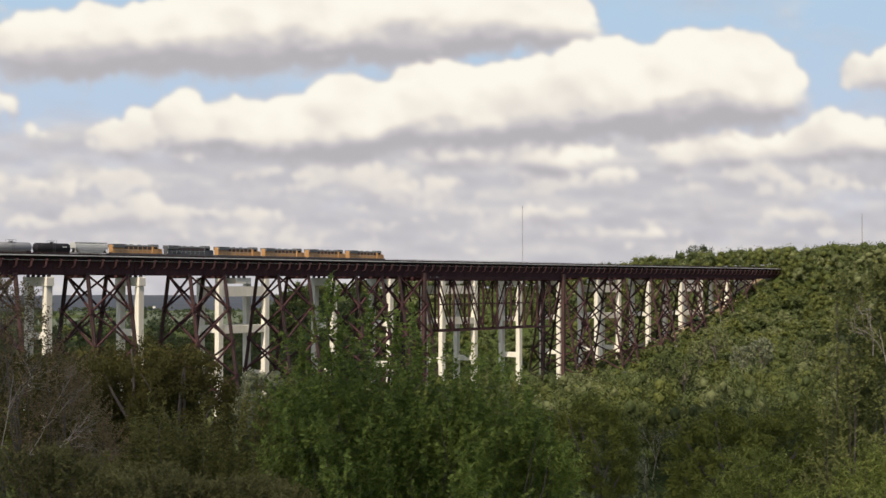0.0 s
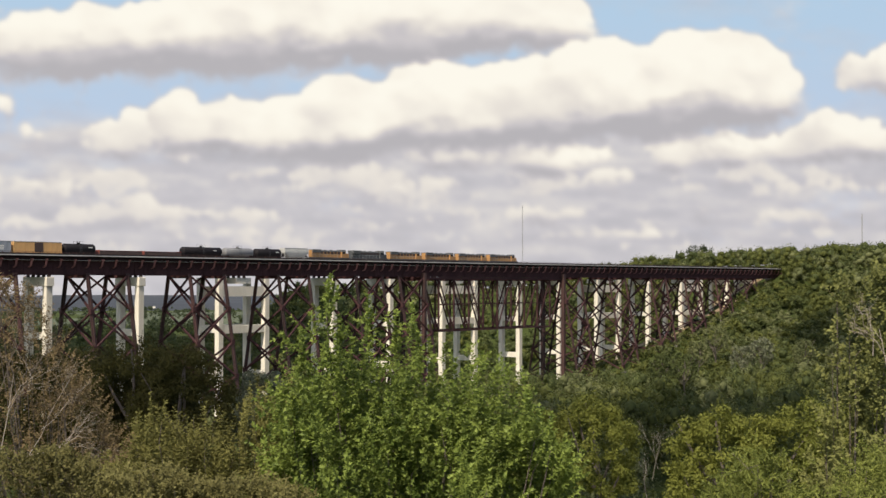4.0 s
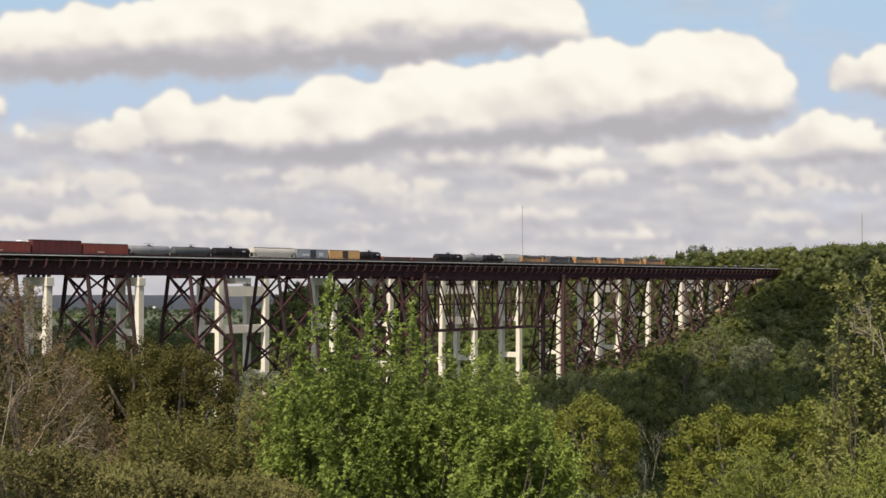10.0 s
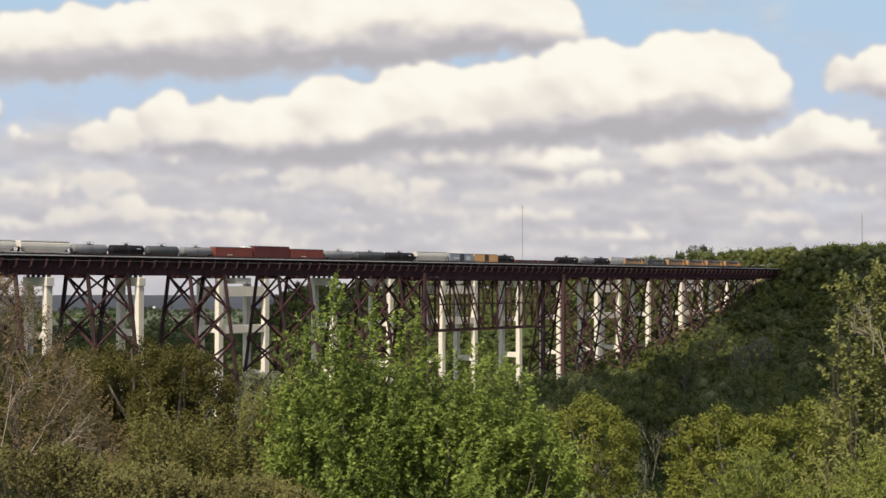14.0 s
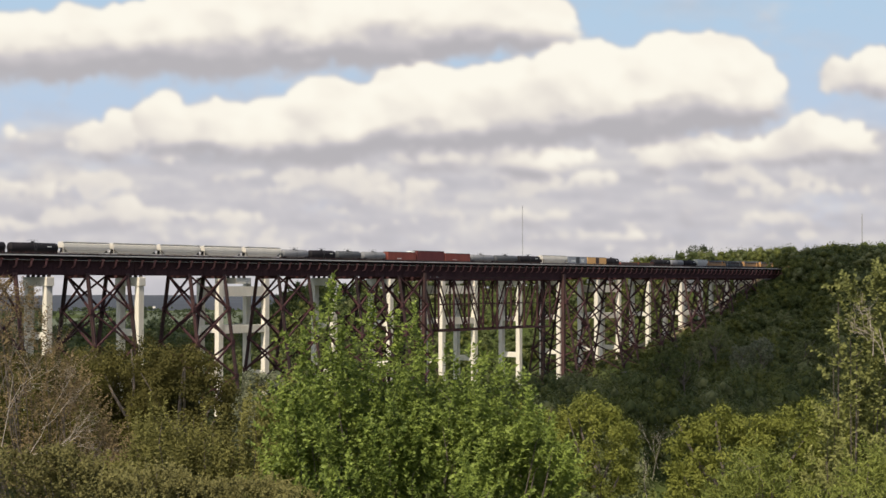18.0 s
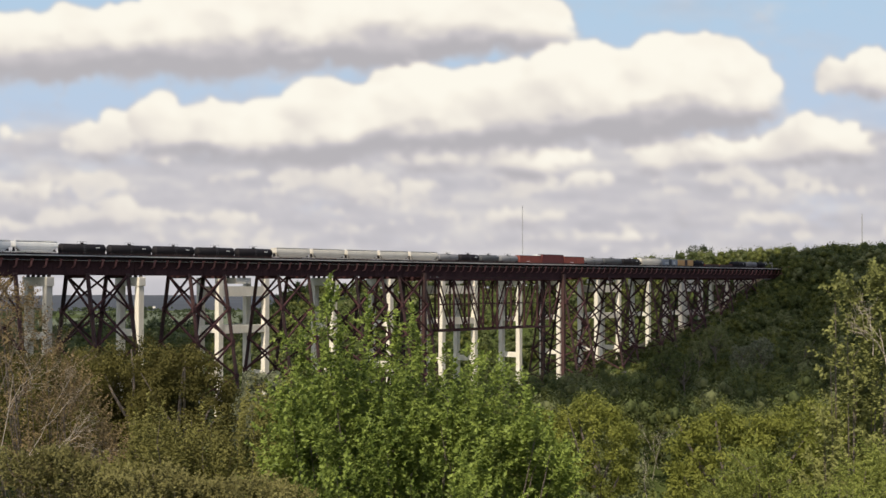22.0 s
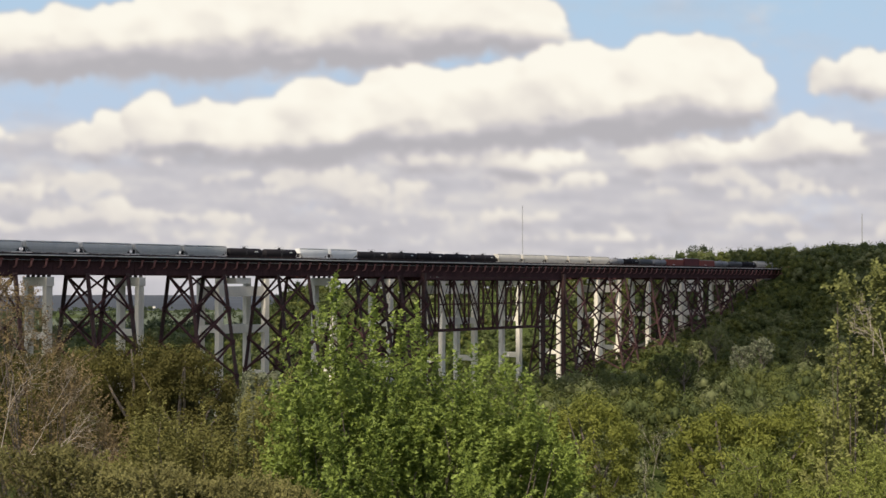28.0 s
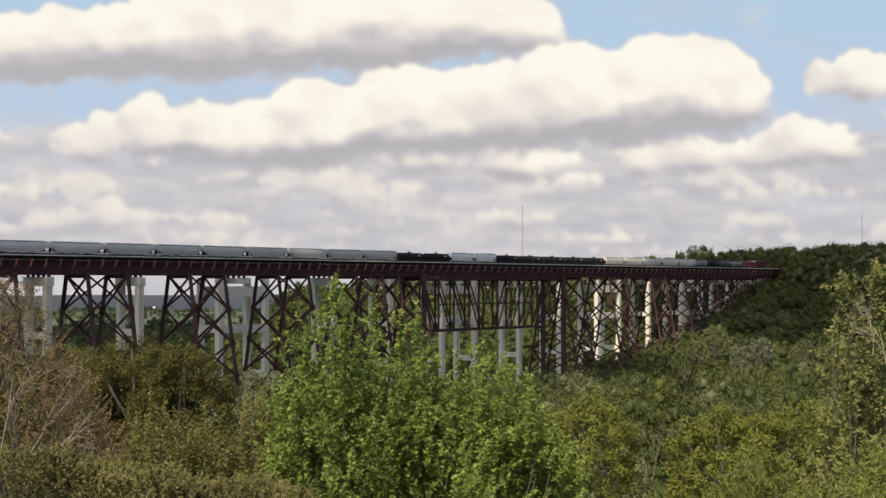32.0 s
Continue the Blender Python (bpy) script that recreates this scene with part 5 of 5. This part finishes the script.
def tank_car(length, colour):
    car = new("tank_car")
    P = lambda nm, bm, m, lab="": part(nm, bm, PAINT[m] if m in PAINT else m, car, lab)
    r, zc, hl = 1.52, 2.62, length / 2 - 0.55
    bm = bmesh.new()
    ys, rs = [], []
    for a in (0, 0.25, 0.5, 0.75, 0.95):
        ys.append(-hl + 0.7 * (1 - math.sin(a * math.pi / 2)) * 0 - 0.0 + 0.75 * (1 - math.cos(a * math.pi / 2)))
        rs.append(r * max(0.12, math.sin(a * math.pi / 2)) if a < 0.95 else r)
    pts = [(0, y, zc) for y in ys] + [(0, -y, zc) for y in ys[::-1]]
    tube(bm, pts, rs + rs[::-1], 24)
    for f in bm.faces:
        f.smooth = True
    P("tank", bm, colour)
    bm = bmesh.new()
    tube(bm, [(0, 0, zc + r - 0.1), (0, 0, zc + r + 0.45)], [0.5, 0.45], 12)
    P("manway", bm, colour)
    bm = bmesh.new()
    for sx in (-0.75, 0.75):
        beam(bm, (sx, -1.2, zc + r + 0.75), (sx, 1.2, zc + r + 0.75), 0.05, 0.05)
        for y in (-1.2, 0, 1.2):
            beam(bm, (sx, y, zc + r - 0.4), (sx, y, zc + r + 0.75), 0.05, 0.05)
    box(bm, (0, 0, zc + r + 0.02), (1.7, 2.4, 0.05))
    P("platform", bm, "darkgrey")
    for e in (-1, 1):
        bm = bmesh.new()
        box(bm, (0, e * (hl - 1.2), 1.25), (2.5, 1.2, 0.7), taper=1.05)
        box(bm, (0, e * (hl - 0.9), 0.98), (2.7, 2.6, 0.2))
        P("saddle", bm, "black")
    bm = bmesh.new()
    box(bm, (0, 0, 0.92), (1.5, length - 0.9, 0.5))
    P("centre_sill", bm, "black")
    bm = bmesh.new()
    for sy in (-0.35, 0.35):
        beam(bm, (1.52, sy, 1.0), (1.52, sy, zc + 0.9), 0.05, 0.05)
        beam(bm, (1.52, sy, zc + 0.9), (0.8, sy, zc + r + 0.1), 0.05, 0.05)
    for i in range(6):
        beam(bm, (1.52, -0.35, 1.1 + i * 0.38), (1.52, 0.35, 1.1 + i * 0.38), 0.04, 0.04)
    P("ladder", bm, "darkgrey")
    running_gear(car, length)
    return car


def covered_hopper(length, colour, height=4.65):
    car = new("covered_hopper")
    P = lambda nm, bm, m, lab="": part(nm, bm, PAINT[m] if m in PAINT else m, car, lab)
    hl = length / 2 - 0.8
    bm = bmesh.new()
    # curved sides, ends sloping in below
    prof = [(-1.25, 1.5), (1.25, 1.5), (1.52, 2.3), (1.58, 3.1), (1.45, 4.0), (1.15, height - 0.15), (-1.15, height - 0.15), (-1.45, 4.0), (-1.58, 3.1), (-1.52, 2.3)]
    rings = []
    for y, zmin in ((-hl, 2.9), (-hl + 2.0, 1.5), (hl - 2.0, 1.5), (hl, 2.9)):
        rings.append([bm.verts.new((x, y, max(z, zmin))) for x, z in prof])
    for a, b in zip(rings, rings[1:]):
        for i in range(len(prof)):
            j = (i + 1) % len(prof)
            bm.faces.new((a[j], a[i], b[i], b[j]))
    bm.faces.new(rings[0])
    bm.faces.new(rings[-1][::-1])
    P("hopper_body", bm, colour)
    for i in range(3):
        y = (i - 1) * (length - 6.2) / 3
        bm = bmesh.new()
        box(bm, (0, y, 1.15), (0.9, 0.9, 0.8), taper=2.6)
        P("outlet_gate", bm, colour)
    bm = bmesh.new()
    box(bm, (0, 0, height), (0.7, length - 2.6, 0.16))
    P("roof_hatch", bm, colour)
    for sx in (-1, 1):
        bm = bmesh.new()
        box(bm, (sx * 1.18, 0, height + 0.03), (0.34, length - 1.9, 0.14))
        P("roof_walk", bm, "white")
        bm = bmesh.new()
        box(bm, (sx * 1.40, 0, 1.42), (0.24, length - 1.2, 0.28))
        P("side_sill", bm, colour)
        bm = bmesh.new()
        box(bm, (sx * 1.22, 0, height - 0.26), (0.16, length - 1.62, 0.16))
        P("roof_rail", bm, "darkgrey")
    for e in (-1, 1):
        bm = bmesh.new()
        for sx in (-1.35, 1.35):
            beam(bm, (sx, e * hl, 1.3), (sx, e * hl, height - 0.4), 0.14, 0.14)
            beam(bm, (sx, e * hl, 1.4), (sx * 0.6, e * (hl - 1.7), 3.0), 0.12, 0.12)
        for i in range(8):
            beam(bm, (0.7, e * (hl + 0.02), 1.5 + i * 0.36), (1.35, e * (hl + 0.02), 1.5 + i * 0.36), 0.04, 0.04)
        box(bm, (0, e * (hl - 0.1), 1.35), (2.9, 0.8, 0.12))
        P("end_frame", bm, colour)
        bm = bmesh.new()
        box(bm, (0, e * (hl - 0.75), 2.05), (1.5, 1.3, 1.3), taper=0.7)
        P("brake_gear", bm, "black")
    running_gear(car, length)
    return car


def boxcar(length, colour, height=4.3, door=None, ribs=9, roof="grey"):
    car = new("boxcar")
    P = lambda nm, bm, m, lab="": part(nm, bm, PAINT[m] if m in PAINT else m, car, lab)
    hl = length / 2 - 0.5
    bm = bmesh.new()
    box(bm, (0, 0, (1.05 + height) / 2), (2.8, hl * 2, height - 1.05))
    P("body", bm, colour)
    bm = bmesh.new()
    bent_box(bm, [(-1.46, height), (1.46, height), (1.40, height + 0.08), (0, height + 0.24), (-1.40, height + 0.08)], -hl - 0.03, hl + 0.03)
    P("roof", bm, roof)
    for sx in (-1, 1):
        for i in range(ribs + 1):
            y = -hl + 0.06 + i * (2 * hl - 0.12) / ribs
            if abs(y) < 1.5 and door:
                continue
            bm = bmesh.new()
            box(bm, (sx * 1.43, y, (1.1 + height) / 2), (0.08, 0.14, height - 1.15))
            P("rib", bm, colour)
        bm = bmesh.new()
        box(bm, (sx * 1.44, 0.0, 1.05), (0.14, hl * 2, 0.3))
        P("side_sill", bm, colour)
        if door:
            bm = bmesh.new()
            box(bm, (sx * 1.47, 0.2, (1.15 + height) / 2), (0.08, 2.9, height - 1.4))
            for z in (1.9, 2.7, 3.5):
                box(bm, (sx * 1.53, 0.2, z), (0.05, 2.8, 0.10))
            P("door", bm, door)
    for e in (-1, 1):
        bm = bmesh.new()
        for i in range(5):
            box(bm, (0, e * (hl + 0.03), 1.5 + i * 0.6), (2.5, 0.08, 0.18))
        P("end_ribs", bm, colour)
    running_gear(car, length)
    return car


def flatcar(length, colour):
    car = new("flatcar")
    P = lambda nm, bm, m, lab="": part(nm, bm, PAINT[m] if m in PAINT else m, car, lab)
    hl = length / 2 - 0.5
    bm = bmesh.new()
    box(bm, (0, 0, 1.25), (2.8, hl * 2, 0.3))
    P("deck_frame", bm, colour)
    for sx in (-1, 1):
        bm = bmesh.new()
        box(bm, (sx * 1.38, 0, 1.7), (0.10, hl * 2, 1.0))
        P("side", bm, colour)
        bm = bmesh.new()
        box(bm, (sx * 1.42, 0, 2.24), (0.2, hl * 2, 0.12))
        P("top_rail", bm, "rust")
    for e in (-1, 1):
        bm = bmesh.new()
        box(bm, (0, e * hl, 1.75), (2.8, 0.14, 1.3))
        P("end_wall", bm, "rust", "rust-red end wall")
    running_gear(car, length)
    return car


# (builder, length, colour, extra) from the front of the train to its rear
def consist():
    L = []
    for c in ("yellow", "yellow", "yellow", "yellow", "darkgrey", "yellow"):
        L.append(("loco", 21.8, c))
    L += [("hopper", 13.6, "palegrey"), ("tank", 13.5, "black"), ("tank", 14.4, "grey"), ("tank", 18.4, "black"),
          ("flat", 16.0, "brown"), ("flat", 17.4, "brown"), ("tank", 12.8, "black"), ("box", 17.4, "orange"), ("box", 17.1, "slate"),
          ("hopper", 21.4, "cream"), ("tank", 17.6, "black"), ("tank", 17.6, "darkgrey"), ("tank", 17.6, "grey"),
          ("box", 17.6, "rust"), ("tallbox", 18.0, "red"), ("box", 17.8, "rust"),
          ("tank", 14.25, "grey"), ("tank", 14.25, "darkgrey"), ("tank", 14.25, "black"), ("tank", 14.25, "grey")]
    L += [("hopper", 18.54, "cream")] * 5 + [("tank", 17.86, "black")] * 5 + [("hopper", 16.0, "white")] * 2 + [("tank", 16.9, "black")] * 2 + [("hopper", 20.0, "palegrey")] * 10
    return L


LABELS = {
    "loco": {"yellow": ("yellow diesel locomotive with a dark grey roof on the bridge", "locomotive"), "darkgrey": ("dark grey diesel locomotive coupled between yellow ones", "locomotive")},
    "tank": {"black": ("black tank car with a top platform in the freight train", "tank car"), "grey": ("light grey tank car with a top platform", "tank car"), "darkgrey": ("dark grey tank car with a top platform", "tank car")},
    "hopper": {"palegrey": ("weathered pale grey covered hopper car", "hopper car"), "cream": ("cream covered hopper car with a dark roof walk", "hopper car"), "white": ("white covered hopper car with a dark roof walk", "hopper car")},
    "box": {"orange": ("golden yellow boxcar with a dark brown door", "boxcar"), "slate": ("slate grey boxcar with faded markings", "boxcar"), "rust": ("faded rust-red boxcar with a grey roof", "boxcar")},
    "tallbox": {"red": ("tall oxide-red boxcar with a grey roof", "boxcar")},
    "flat": {"brown": ("low brown empty gondola car with rusty ends", "gondola car")},
}
NOSE_0, PACE = 128.82, 22.22
CARS = []
made = {}
off = 0.0
for kind_, length, colour in consist():
    key = (kind_, length, colour)
    if key not in made:
        if kind_ == "loco":
            ob = locomotive(length, colour)
        elif kind_ == "tank":
            ob = tank_car(length, colour)
            if colour == "black":
                bars(ob, 1.47, length * 0.27, 3.0, 1.5, 0.28, 2)
        elif kind_ == "hopper":
            ob = covered_hopper(length, colour)
        elif kind_ == "flat":
            ob = flatcar(length, colour)
        elif kind_ == "tallbox":
            ob = boxcar(length, colour, 5.0)
        else:
            ob = boxcar(length, colour, 4.3, door={"orange": "brown", "slate": "darkgrey", "rust": None}[colour])
            if colour == "slate":
                bars(ob, 1.5, -3.6, 2.6, 3.6, 0.25, 2)
                bars(ob, 1.5, 4.4, 3.0, 2.4, 0.3, 3)
            if colour == "rust":
                bars(ob, 1.5, -2.0, 1.7, 2.6, 0.18, 1)
            # sun on the roof end of this boxcar, added as a white block
            if length == 17.8:
                bm = bmesh.new()
                box(bm, (0, length / 2 - 2.2, 4.62), (2.3, 3.0, 0.35), taper=0.9)
                part("sunlit_roof_end", bm, PAINT["whitebar"], ob, "sunlit roof end put on as a white piece")
        lab, cat = LABELS[kind_][colour]
        tagged(ob, lab, cat, "freight train cars" if kind_ != "loco" else "locomotives")
        made[key] = ob
    else:
        ob = copy_thing(made[key], Matrix())
    CARS.append((ob, off + length / 2))
    off += length


def car_pose(back, t):
    s = -NEAR * SCALE3 * 0.811 + NOSE_0 * BAY * SCALE3 - back + PACE * t
    return pose(*spot(s, TRACK, DECK + 0.45)) @ Matrix.Rotation(-TURN, 4, "Z")


def motions():
    for ob, back in CARS:
        walk(ob, [(t, car_pose(back, t)) for t in (0.0, 8.0, 16.0, 24.0, 32.0)])
    for i, b in enumerate((CENTRE_BUSH, WILLOW, DRY, RIGHT, FERNY, LOW)):
        walk(b, sway(b, 0.35, 400 + i))
    for c, wind in zip(CLOUDS, WINDS):
        at = c.location.copy()
        walk(c, [(t, Matrix.Translation(at + Vector((*wind, 0)) * t)) for t in (0.0, 16.0, 32.0)])
    # the clouds drift slowly to the left
    walk(SKY, [(t, Matrix.Translation((0, 0, EYE_Z)) @ Matrix.Rotation(radians(1.5 * t / 32.0), 4, "Z") @ Matrix.Rotation(radians(-0.2 * t / 32.0), 4, "X")) for t in (0.0, 16.0, 32.0)])


motions()
